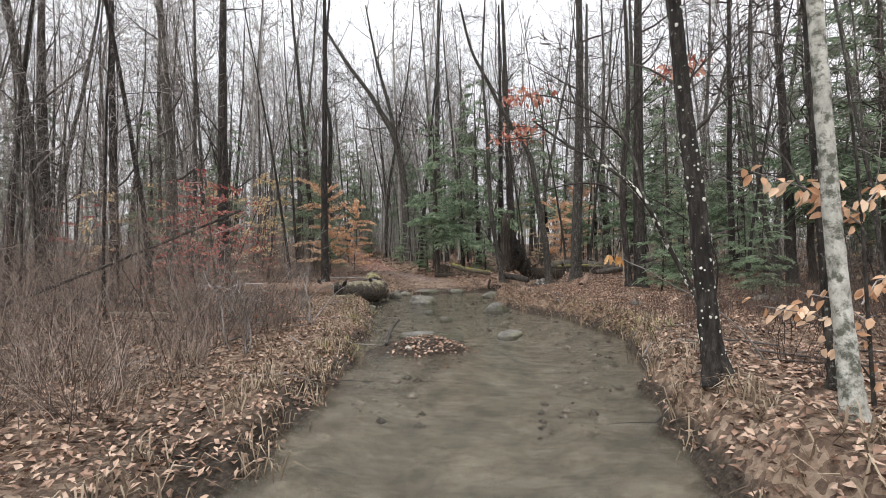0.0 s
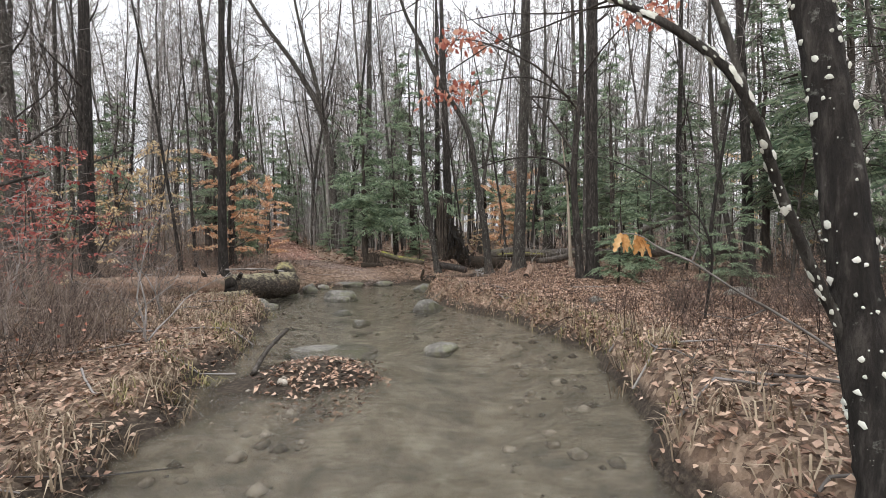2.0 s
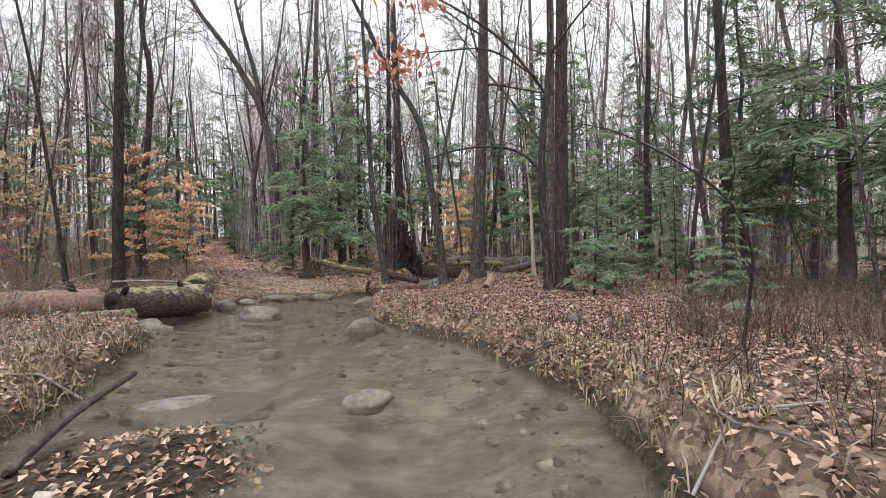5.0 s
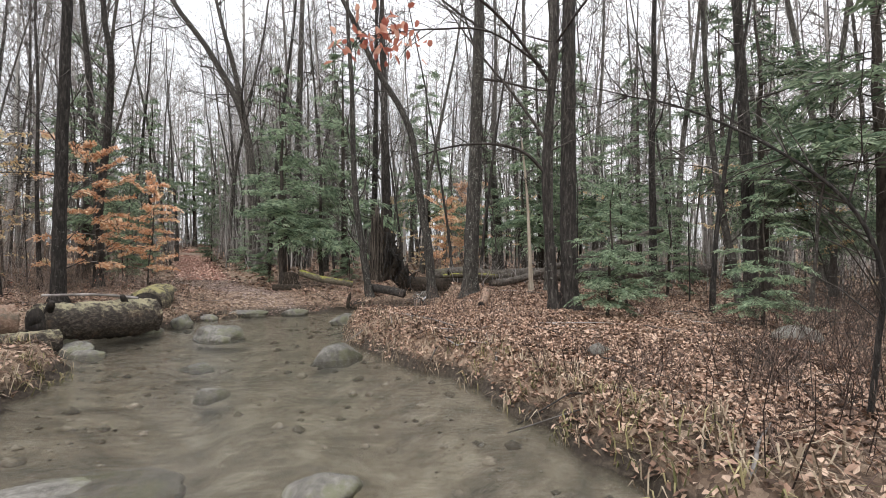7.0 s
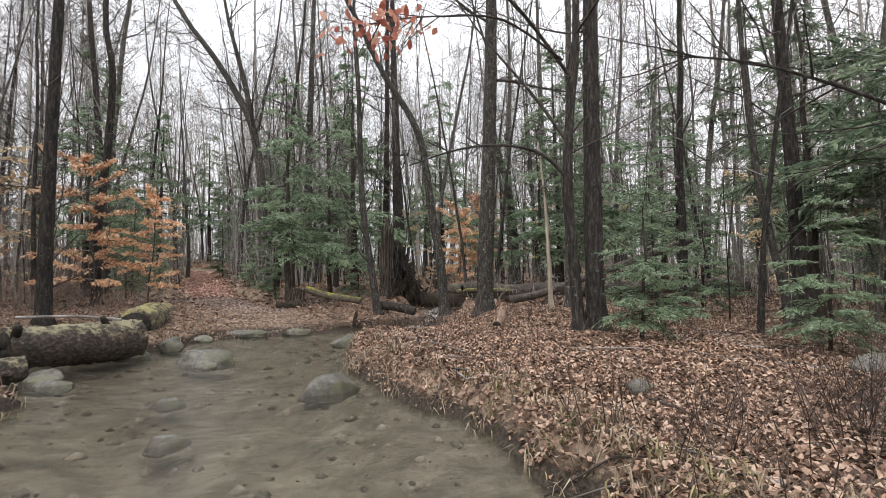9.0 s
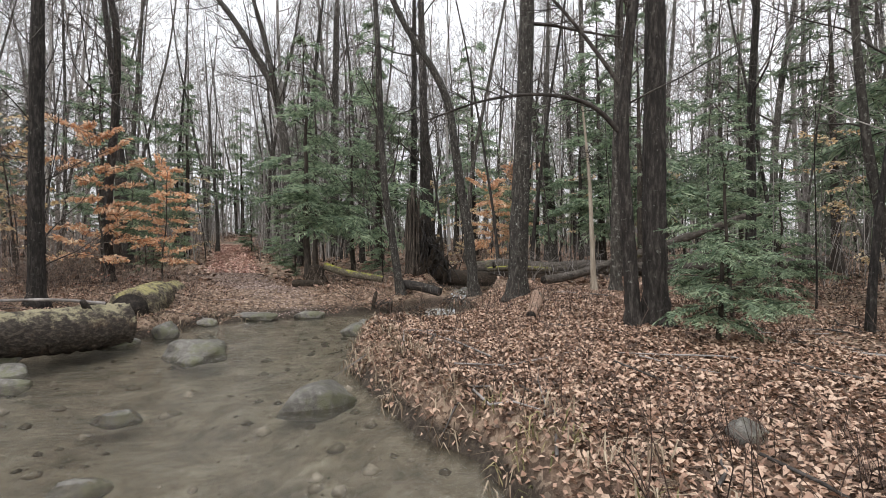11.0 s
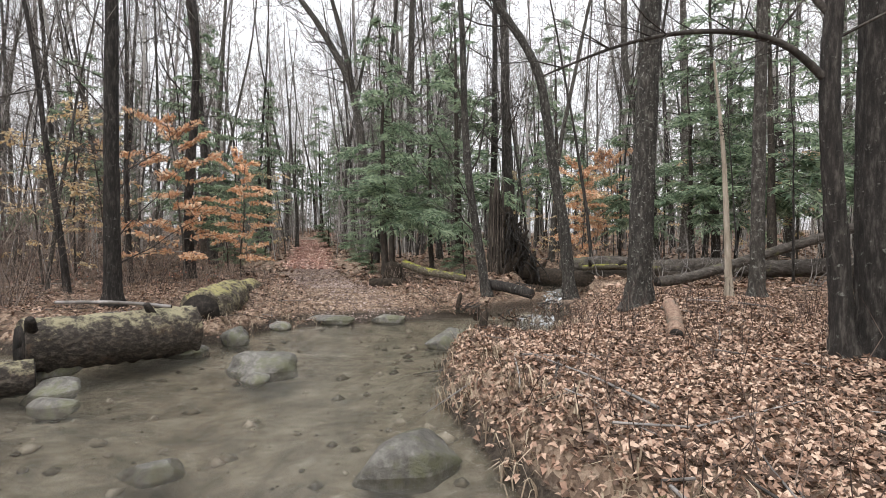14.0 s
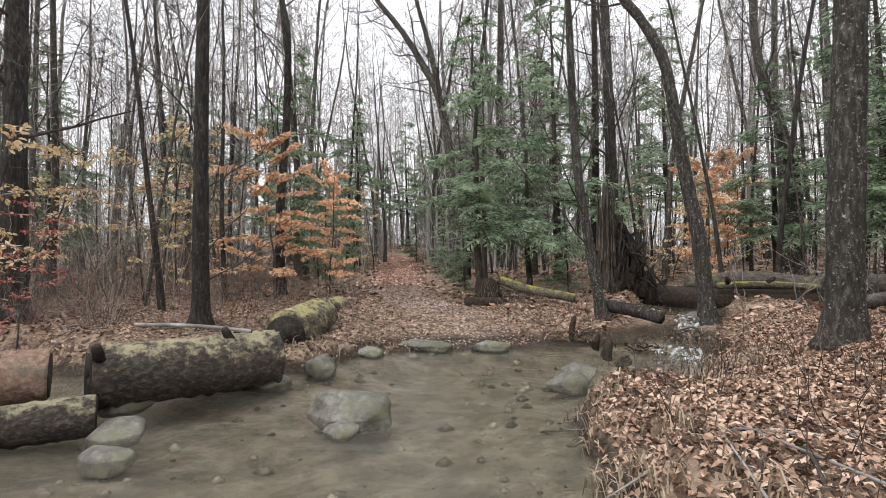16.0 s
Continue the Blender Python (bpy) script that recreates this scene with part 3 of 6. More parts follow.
def placed_tree(name, marks, r, bark, label, category, seed, branches=10, first=0.35, leaves=None, leaf_count=0, spread_up=0.05, blen=0.22, sides=14, group="bare trees in the wood", limb=0.045):
    """A tree whose trunk follows given marks; its base stands on the ground."""
    rng = random.Random(seed)
    x, y = marks[0][0], marks[0][1]
    g = h(x, y) - 0.06
    base = Vector((x, y, g))
    ob = thing(name, base, label, category, group)
    pts = [p - base for p in trunk_line(base, [(x, y, g)] + [tuple(m) for m in marks[1:]])]
    n = len(pts)
    top = pts[-1].z
    radii = []
    for p in pts:
        t = p.z / top
        radii.append(r * (1 - 0.72 * t) * (1 + 0.75 * math.exp(-p.z / 0.16)))
    dense, rr = [], []
    for i in range(n - 1):
        for k in range(3):
            dense.append(pts[i].lerp(pts[i + 1], k / 3))
            rr.append(radii[i] + (radii[i + 1] - radii[i]) * k / 3)
    dense.append(pts[-1]), rr.append(radii[-1])
    sh = Shape()
    sh.tube(dense, rr, sides, cap=True, rough=0.16)
    part("trunk", sh, bark, ob)
    tips = []
    for k in range(branches):
        sh = Shape()
        t = first + (1 - first) * (k + rng.random()) / branches
        i = min(int(t * (n - 1)), n - 2)
        q = pts[i].lerp(pts[i + 1], t * (n - 1) - i)
        d = spin((pts[i + 1] - pts[i]).normalized(), rng.uniform(0.6, 1.25), rng.uniform(0, 6.28), rng)
        grow(sh, q, d, top * blen * (1.25 - 0.7 * t) * rng.uniform(0.7, 1.2), min(radii[i] * rng.uniform(0.16, 0.3), limb), 1, 3, rng, spread_up, 0.16, (9, 8, 9), 0.15, tips)
        part("branch", sh, TWIG_NEAR if bark is not BARK_BIRCH else bark, ob)
    if leaves and tips:
        sh = Shape()
        for k in range(leaf_count):
            q, d = rng.choice(tips)
            u = (d + jitter(rng, 0.6) + Vector((0, 0, -0.4))).normalized()
            sh.leaf(q + jitter(rng, 0.06), u, jitter(rng, 1).normalized(), rng.uniform(0.07, 0.13), rng.uniform(0.04, 0.07))
        part("foliage", sh, leaves, ob)["kind"] = "stuff"
    return ob


def bare_tree(seed, tall, r, levels=3, kids=(13, 6, 8), bark=None):
    """A leafless forest tree, slim, with a high crown."""
    rng = random.Random(seed)
    ob = thing("bare_tree", (0, 0, 0), "tall leafless grey-brown forest tree with fine twigs", "tree", "bare trees in the wood")
    sh = Shape()
    pts, radii = [Vector((0, 0, -0.3))], [r * 1.5]
    d = Vector((rng.gauss(0, 0.022), rng.gauss(0, 0.022), 1)).normalized()
    n = 14
    for i in range(n):
        d = (d + jitter(rng, 0.034) + Vector((0, 0, 0.03))).normalized()
        pts.append(pts[-1] + d * (tall + 0.3) / n)
        radii.append(r * (1 - 0.88 * (i + 1) / n) * (1 + 0.15 * math.exp(-i)))
    sh.tube(pts, radii, 8, rough=0.12)
    part("trunk", sh, bark or BARK, ob)
    sh = Shape()
    for k in range(kids[0]):
        t = 0.17 + 0.82 * (k + rng.random()) / kids[0]
        i = min(int(t * n), n - 1)
        q = pts[i].lerp(pts[i + 1], t * n - i)
        dk = spin((pts[i + 1] - pts[i]).normalized(), rng.uniform(0.5, 1.1), rng.uniform(0, 6.28), rng)
        grow(sh, q, dk, min(tall, 15) * rng.uniform(0.14, 0.27) * (1.3 - 0.75 * t), radii[i] * rng.uniform(0.2, 0.36), 1, levels, rng, 0.08, 0.15, kids, 0.15)
    part("crown", sh, TWIG, ob)["kind"] = "stuff"
    return ob


def spray(sh, p, d, length, rng, size, droop):
    """One hemlock spray: side twigs of needles along a limb, its tip hanging."""
    side = d.cross(Vector((0, 0, 1))).normalized()
    n = max(4, int(length / (0.07 * size)))
    q, v = p.copy(), d.copy()
    pts = [q.copy()]
    for i in range(n):
        v = (v + Vector((0, 0, -droop / n)) + jitter(rng, 0.05)).normalized()
        q = q + v * length / n
        pts.append(q.copy())
        t = (i + 1) / n
        w = (0.1 * size + length * 0.2) * (math.sin(math.pi * min(1, 0.15 + 0.85 * t)) * 0.8 + 0.22) * rng.uniform(0.6, 1.2)
        for s in (-1, 1):
            u = (side * s + v * 0.8 + Vector((0, 0, -0.3)) + jitter(rng, 0.22)).normalized()
            nrm = (Vector((0, 0, 1)) + jitter(rng, 0.5)).normalized()
            sh.chip(q, u, nrm, w, 0.02 * size + w * 0.1)
            u2 = (u + u.cross(nrm) * rng.choice((-0.9, 0.9)) + jitter(rng, 0.25)).normalized()
            sh.chip(q + u * w * rng.uniform(0.3, 0.6), u2, (nrm + jitter(rng, 0.4)).normalized(), w * 0.55, 0.018 * size + w * 0.08)
    return pts


def hemlock(seed, tall, r, reach, low, n_limbs, size, needles, bark=None, label="dark green hemlock with drooping flat sprays"):
    rng = random.Random(seed)
    ob = thing("hemlock_tree", (0, 0, 0), label, "conifer", "hemlocks")
    sh = Shape()
    pts, radii = [], []
    lean = Vector((rng.gauss(0, 0.02), rng.gauss(0, 0.02), 1))
    for i in range(13):
        t = i / 12
        pts.append(lean * (tall * t) + Vector((rng.gauss(0, 0.02), rng.gauss(0, 0.02), -0.2)))
        radii.append(r * (1 - 0.93 * t) * (1 + 0.5 * math.exp(-t * 25)))
    sh.tube(pts, radii, 9, rough=0.12)
    part("trunk", sh, bark or BARK_HEM, ob)
    wood, green = Shape(), Shape()
    for k in range(n_limbs):
        t = low + (1 - low) * ((k + rng.random()) / n_limbs) ** 1.45
        p = lean * (tall * t)
        a = rng.uniform(0, 6.28)
        length = reach * (1.08 - 0.85 * t) * rng.uniform(0.45, 1.15)
        d = Vector((math.cos(a), math.sin(a), rng.uniform(-0.15, 0.45))).normalized()
        line = spray(green, p + d * length * 0.12, d, length * 0.88, rng, size, rng.uniform(0.4, 0.9))
        few = [p] + line[:: max(1, len(line) // 4)]
        wood.tube(few, [r * 0.13 * (1 - 0.15 * i) + 0.003 for i in range(len(few))], 3)
        for f in (0.22, 0.45, 0.68):
            for s in (-1, 1):
                q = line[int(f * (len(line) - 1))]
                u = (d + d.cross(Vector((0, 0, 1))) * s * rng.uniform(0.5, 1.1) + Vector((0, 0, rng.uniform(-0.2, 0.15)))).normalized()
                spray(green, q, u, length * rng.uniform(0.3, 0.52), rng, size, rng.uniform(0.4, 0.9))
    part("limb_frame", wood, bark or BARK_HEM, ob)["kind"] = "stuff"
    part("needle_foliage", green, needles, ob)["kind"] = "stuff"
    return ob


def leafy_sapling(name, seed, tall, r, reach, n_limbs, leaves, count, label, low=0.2, flat=True, size=0.09):
    """A young beech or oak that keeps its dry leaves, in tiers."""
    rng = random.Random(seed)
    ob = thing(name, (0, 0, 0), label, "sapling", "saplings with dry leaves")
    sh, lf = Shape(), Shape()
    pts = [Vector((0, 0, -0.15))]
    d = Vector((rng.gauss(0, 0.06), rng.gauss(0, 0.06), 1))
    for i in range(9):
        d = (d + jitter(rng, 0.06) + Vector((0, 0, 0.05))).normalized()
        pts.append(pts[-1] + d * tall / 9)
    sh.tube(pts, [r * (1 - 0.09 * i) for i in range(10)], 6)
    part("stem", sh, BARK_GREY, ob)
    twigs = []
    for k in range(n_limbs):
        sh = Shape()
        t = low + (1 - low) * (k + rng.random()) / n_limbs
        i = min(int(t * 9), 8)
        q = pts[i].lerp(pts[i + 1], t * 9 - i)
        a = k * 2.4 + rng.gauss(0, 0.9)
        v = Vector((math.cos(a), math.sin(a), rng.uniform(-0.05, 0.6))).normalized()
        length = reach * (1.0 - 0.45 * t) * rng.uniform(0.35, 1.2)
        line = [q]
        for j in range(6):
            v = (v + jitter(rng, 0.1) + Vector((0, 0, -0.03))).normalized()
            line.append(line[-1] + v * length / 6)
        sh.tube(line, [r * 0.35 * (1 - 0.14 * j) + 0.002 for j in range(7)], 4)
        for j in range(1, 7):
            for s in (-1, 1):
                u = (v + v.cross(Vector((0, 0, 1))) * s * rng.uniform(0.5, 1.1) + jitter(rng, 0.1)).normalized()
                e = line[j] + u * length * rng.uniform(0.12, 0.3)
                sh.tube([line[j], e], [0.004, 0.002], 3)
                twigs += [(line[j], e)] * rng.choice((1, 1, 2, 2))
        part("branch", sh, TWIG, ob)
    for k in range(count):
        a, b = rng.choice(twigs)
        q = a.lerp(b, rng.uniform(0.1, 1.1))
        u = ((b - a).normalized() * 0.6 + jitter(rng, 0.5) + Vector((0, 0, -0.5 if not flat else -0.25))).normalized()
        lf.leaf(q, u, (Vector((0, 0, 1)) + jitter(rng, 0.85)).normalized(), size * rng.uniform(0.7, 1.3), size * rng.uniform(0.4, 0.65), 0.2)
    part("foliage", lf, leaves, ob)["kind"] = "stuff"
    return ob


def brush(seed, tall, stems, label, leaves=None, count=0, bark=None):
    """A clump of bare woody stems."""
    rng = random.Random(seed)
    ob = thing("shrub", (0, 0, 0), label, "shrub", "bare undergrowth")
    sh, tips = Shape(), []
    for k in range(stems):
        a, q = rng.uniform(0, 6.28), rng.uniform(0, 0.28)
        d = Vector((math.cos(a) * 0.4, math.sin(a) * 0.4, 1)).normalized()
        grow(sh, Vector((math.cos(a) * q, math.sin(a) * q, -0.05)), d, tall * rng.uniform(0.5, 1.15), rng.uniform(0.0035, 0.008), 2, 3, rng, 0.03, 0.16, (0, 0, 7), 0.2, tips, 0.0022)
    part("stem_tangle", sh, bark or STEM, ob)["kind"] = "stuff"
    if leaves:
        lf = Shape()
        for k in range(count):
            q, d = rng.choice(tips)
            lf.leaf(q + jitter(rng, 0.05), (d + jitter(rng, 0.7)).normalized(), jitter(rng, 1).normalized(), rng.uniform(0.04, 0.08), rng.uniform(0.025, 0.05))
        part("foliage", lf, leaves, ob)["kind"] = "stuff"
    return ob


def set_at(ob, x, y, turn=0.0, size=1.0, sink=0.05, tilt=0.0):
    return Matrix.Translation((x, y, h(x, y) - sink)) @ Matrix.Rotation(turn, 4, "Z") @ Matrix.Rotation(tilt, 4, "X") @ Matrix.Scale(size, 4)


def plant_all(kinds, spots, rng, lo=0.85, hi=1.15, tilt=0.03, sink=0.05):
    """Sets copies of the kinds at the spots; the first of each kind is itself moved to a spot."""
    fresh = set()
    for x, y in spots:
        ob = rng.choice(kinds)
        m = set_at(ob, x, y, rng.uniform(0, 6.28), rng.uniform(lo, hi), sink, rng.gauss(0, tilt))
        if ob.name in fresh:
            copy_thing(ob, m)
        else:
            fresh.add(ob.name)
            ob.matrix_basis = m
    for ob in kinds:
        if ob.name not in fresh:
            for o in (*ob.children_recursive, ob):
                bpy.data.objects.remove(o)


# ---- the near trees, each at its place ----
RED_OAK = "tall leafless dark-barked tree with a crooked trunk"
placed_tree("pine_tree", [(-4.87, 14.5), (-4.87, 14.5, 3), (-4.82, 14.5, 8), (-4.8, 14.5, 14)], 0.128, BARK, "straight dark pine trunk with thin dead side branches", "tree", 1, 26, 0.12, spread_up=-0.01, blen=0.15, limb=0.013)
placed_tree("bare_tree", [(-6.45, 18.4), (-6.5, 18.4, 2.5), (-6.3, 18.4, 5), (-6.2, 18.3, 7), (-6.5, 18.4, 9), (-6.1, 18.4, 14)], 0.12, BARK, RED_OAK, "tree", 2, 12, 0.3)
placed_tree("bare_tree", [(1.05, 18.4), (0.84, 18.4, 1.62), (0.66, 18.4, 2.84), (0.56, 18.4, 4.3), (0.49, 18.4, 6.6), (0.35, 18.4, 9), (0.5, 18.4, 12)], 0.105, BARK_LICHEN, "slim dark leaning tree beside the brook", "tree", 3, 12, 0.15)
placed_tree("bare_tree", [(2.93, 18.85), (2.8, 18.85, 1.75), (2.6, 18.85, 2.95), (2.42, 18.85, 4.3), (2.25, 18.85, 5.3), (1.9, 18.85, 6.1), (1.45, 18.85, 6.8), (1.0, 18.85, 7.6), (0.55, 18.85, 8.6), (-0.13, 18.85, 10), (-0.6, 18.85, 12)], 0.145, BARK_LICHEN, "curved grey tree leaning over the brook", "tree", 4, 10, 0.5)
placed_tree("bare_tree", [(3.5, 14.9), (3.55, 14.9, 2), (3.68, 14.9, 5), (3.75, 14.9, 9), (3.7, 14.9, 15)], 0.175, BARK_LICHEN, "straight lichen-flecked grey tree on the leafy mound", "tree", 5, 10, 0.5)
placed_tree("dead_tree", [(5.4, 16.6), (5.36, 16.6, 1.5), (5.3, 16.6, 3), (5.15, 16.6, 4.6)], 0.062, DEADWOOD, "pale barkless dead stem with a broken top", "tree", 6, 3, 0.6, blen=0.2)
placed_tree("bare_tree", [(5.97, 16.9), (6.0, 16.9, 3), (6.1, 16.9, 8), (6.1, 16.9, 14)], 0.12, BARK_GREY, "straight grey-barked tree beside a dead stem", "tree", 7, 10, 0.45)
placed_tree("bare_tree", [(4.86, 12.35), (4.84, 12.35, 2), (4.88, 12.35, 5), (4.95, 12.4, 9), (5.0, 12.4, 15)], 0.15, BARK, "thick furrowed dark trunk on the leafy slope", "tree", 8, 10, 0.5)
placed_tree("bare_tree", [(9.0, 13.3), (8.95, 13.3, 3), (8.8, 13.3, 7), (8.7, 13.3, 13)], 0.135, BARK, "straight dark tree above the brushy slope", "tree", 9, 10, 0.4)
placed_tree("birch_tree", [(8.6, 13.1), (8.5, 13.1, 1), (8.2, 13.2, 3), (8.0, 13.2, 6), (8.1, 13.2, 9)], 0.075, BARK_GREY, "thin crooked tree with a pale peeling base", "tree", 10, 10, 0.3)
placed_tree("bare_tree", [(-8.2, 13.8), (-8.2, 13.8, 3), (-8.2, 13.8, 8), (-8.1, 13.8, 15)], 0.2, BARK, "thick dark trunk standing in leafy brush", "tree", 11, 12, 0.35)
forked = placed_tree("bare_tree", [(-5.3, 28.8), (-5.45, 28.8, 4), (-5.6, 28.8, 6.5), (-6.0, 28.8, 8.7), (-6.6, 28.8, 10.1), (-7.9, 28.8, 12.3), (-9.3, 28.8, 14.2), (-11, 28.8, 17)], 0.27, BARK_GREY, "tall forked grey tree leaning aside", "tree", 12, 26, 0.3, spread_up=0.12, blen=0.36)
sh = Shape()
line = [p - Vector(forked.location) for p in trunk_line(None, [(-5.9, 28.8, 8.3), (-6.4, 28.8, 10.9), (-7.3, 28.8, 14.3), (-8.0, 28.8, 18.0)])]
sh.tube(line, [0.16 * (1 - 0.75 * i / len(line)) for i in range(len(line))], 9, rough=0.12)
fork_rng = random.Random(29)
for k in range(12):
    i = fork_rng.randrange(4, len(line) - 1)
    grow(sh, line[i], spin((line[i + 1] - line[i]).normalized(), fork_rng.uniform(0.5, 1.0), fork_rng.uniform(0, 6.28), fork_rng), fork_rng.uniform(1.5, 3.5), 0.035, 1, 3, fork_rng, 0.1, 0.15, (0, 6, 8), 0.2)
part("limb", sh, BARK_GREY, forked, "upright second limb of the fork")
placed_tree("bare_tree", [(-3.7, 30.8), (-3.7, 30.8, 6), (-3.6, 30.8, 12), (-3.4, 30.8, 20)], 0.26, BARK_GREY, "very tall straight grey tree with a high fork", "tree", 13, 24, 0.35, spread_up=0.12, blen=0.3)

# The forked oak, with one long level limb and a bough of dry red leaves.
placed_tree("maple_tree", [(3.66, 2.65), (3.62, 2.65, 0.8), (3.59, 2.65, 1.4), (3.54, 2.65, 2.6), (3.5, 2.7, 5), (3.5, 2.8, 9)], 0.048, BARK_LICHEN, "dark tree with pale lichen flecks by the track", "tree", 17, 8, 0.4)
placed_tree("bare_tree", [(1.3, 25.9), (1.3, 25.9, 4), (1.2, 25.9, 9), (1.0, 25.9, 17)], 0.24, BARK, "thick dark tree behind the uprooted stump", "tree", 18, 12, 0.4)
placed_tree("bare_tree", [(0.7, 26.6), (0.75, 26.6, 4), (0.8, 26.6, 9), (0.8, 26.6, 16)], 0.17, BARK, "dark tree behind the uprooted stump", "tree", 19, 12, 0.4)
placed_tree("bare_tree", [(6.5, 25.5), (6.45, 25.5, 2.5), (6.2, 25.5, 5), (5.6, 25.5, 7.5), (5.5, 25.5, 9.5), (5.6, 25.5, 15)], 0.19, BARK_GREY, "wavy grey tree beyond the fallen trunk", "tree", 20, 12, 0.5)
placed_tree("bare_tree", [(9.2, 30.5), (9.2, 30.5, 5), (9.1, 30.5, 11), (9.0, 30.5, 18)], 0.24, BARK_GREY, "tall grey tree far beyond the brook", "tree", 22, 12, 0.4)
placed_tree("bare_tree", [(-16.2, 14.7), (-16.3, 14.7, 3), (-16.5, 14.7, 8), (-16.5, 14.7, 15)], 0.24, BARK, "dark tree standing deep in brush", "tree", 23, 12, 0.3)
placed_tree("bare_tree", [(-12.8, 14.2), (-12.8, 14.2, 3), (-12.9, 14.2, 8), (-12.9, 14.2, 15)], 0.16, BARK, "dark tree standing deep in brush", "tree", 24, 12, 0.3)
placed_tree("bare_tree", [(-9.6, 13.2), (-9.65, 13.2, 3), (-9.8, 13.2, 6), (-10.1, 13.2, 10), (-10.3, 13.2, 14)], 0.2, BARK_GREY, "leaning grey tree standing deep in brush", "tree", 25, 12, 0.3)
oak = placed_tree("oak_tree", [(4.55, 12.25), (4.5, 12.25, 1.2), (4.4, 12.2, 2.6), (4.45, 12.2, 3.6), (4.6, 12.2, 5.5), (4.5, 12.2, 10)], 0.088, BARK, "forked dark oak with a long level limb and red leaves", "tree", 14, 7, 0.5)
rng = random.Random(21)
sh, lf = Shape(), Shape()
ob0 = Vector(oak.location)
for marks, r in (([(4.4, 12.2, 2.75), (4.0, 12.15, 3.1), (3.4, 12.05, 3.2), (2.7, 11.95, 3.1), (2.0, 11.9, 2.85)], 0.035), ([(4.42, 12.2, 3.3), (3.9, 12.3, 4.1), (3.2, 12.4, 5.0), (2.4, 12.5, 6.2)], 0.03),
                 ([(4.5, 12.2, 4.3), (3.6, 11.5, 4.9), (2.8, 10.7, 5.0), (2.1, 9.9, 4.9), (1.7, 9.4, 4.7)], 0.03),
                 ([(4.3, 12.0, 4.5), (3.3, 11.4, 4.75), (2.4, 11.0, 4.55), (1.85, 10.75, 4.35), (1.4, 10.6, 4.15)], 0.02), ([(4.58, 12.2, 5.0), (4.8, 11.3, 5.3), (5.0, 10.4, 5.4), (5.2, 9.6, 5.2)], 0.025)):
    line = [p - ob0 for p in trunk_line(None, marks)]
    sh = Shape()
    sh.tube(line, [r * (1 - 0.8 * i / len(line)) for i in range(len(line))], 7)
    for k in range(16):
        i = rng.randrange(5, len(line) - 1)
        grow(sh, line[i], spin((line[i + 1] - line[i]).normalized(), rng.uniform(0.5, 1.1), rng.uniform(0, 6.28), rng), rng.uniform(0.4, 1.1), 0.009, 2, 3, rng, 0.02, 0.15, (0, 0, 5), 0.2, None, 0.003)
    if marks[0][2] > 4:
        for k in range(80):
            i = rng.randrange(len(line) * 7 // 10, len(line))
            lf.leaf(line[i] + Vector((rng.gauss(0, 0.24), rng.gauss(0, 0.2), rng.gauss(0, 0.085))), (Vector((0, 0, -0.6)) + jitter(rng, 0.5)).normalized(), jitter(rng, 1).normalized(), rng.uniform(0.1, 0.17), rng.uniform(0.05, 0.09))
    part("limb", sh, TWIG_NEAR, oak, "long bare limb with fine twigs")
part("foliage", lf, LEAF_RED, oak, "hanging dry red leaves")["kind"] = "stuff"

# The lichen-spotted tree by the track.
spotted = placed_tree("maple_tree", [(3.04, 2.9), (3.01, 3.0, 0.8), (2.99, 3.13, 1.75), (2.95, 3.26, 2.65), (2.9, 3.35, 4.5), (2.95, 3.4, 9)], 0.072, BARK, "dark leaning tree dotted with pale lichen", "tree", 15, 8, 0.45)
sh = Shape()
o3 = Vector(spotted.location)
line = [p - o3 for p in trunk_line(None, [(3.04, 2.9, o3.z), (3.01, 3.0, 0.8), (2.99, 3.13, 1.75), (2.95, 3.26, 2.65), (2.9, 3.35, 4.5)])]
for k in range(300):
    i = rng.randrange(2, len(line) - 1)
    a, s = rng.uniform(0, 6.28), rng.choice((0.003, 0.004, 0.006, 0.008, 0.013, 0.017))
    n = Vector((math.cos(a), math.sin(a), 0.05)).normalized()
    t = 1 - 0.72 * line[i].z / (9 - o3.z)
    q = line[i].lerp(line[i + 1], rng.random()) + n * (0.072 * t * 1.06 + 0.004)
    u, w = n.cross(Vector((0, 0, 1))).normalized(), Vector((0, 0, 1))
    o = len(sh.v)
    ring = [q + (u * math.cos(b) + w * math.sin(b)) * s * rng.uniform(0.6, 1.2) - n * 0.002 for b in np.linspace(0, 5.4, 7)]
    sh.v += ring + [q + n * 0.006]
    sh.f += [(o + j, o + (j + 1) % 7, o + 7) for j in range(7)]
part("lichen", sh, LICHEN, spotted, "pale grey lichen patches")["kind"] = "stuff"

placed_tree("bare_tree", [(3.32, 1.98), (3.29, 1.98, 0.7), (3.25, 2.0, 1.4), (3.19, 2.0, 2.6), (3.1, 2.0, 4.5), (3.05, 2.0, 7)], 0.047, BARK_BIRCH, "slim pale-barked tree with blotchy grey bark", "tree", 16, 5, 0.6)

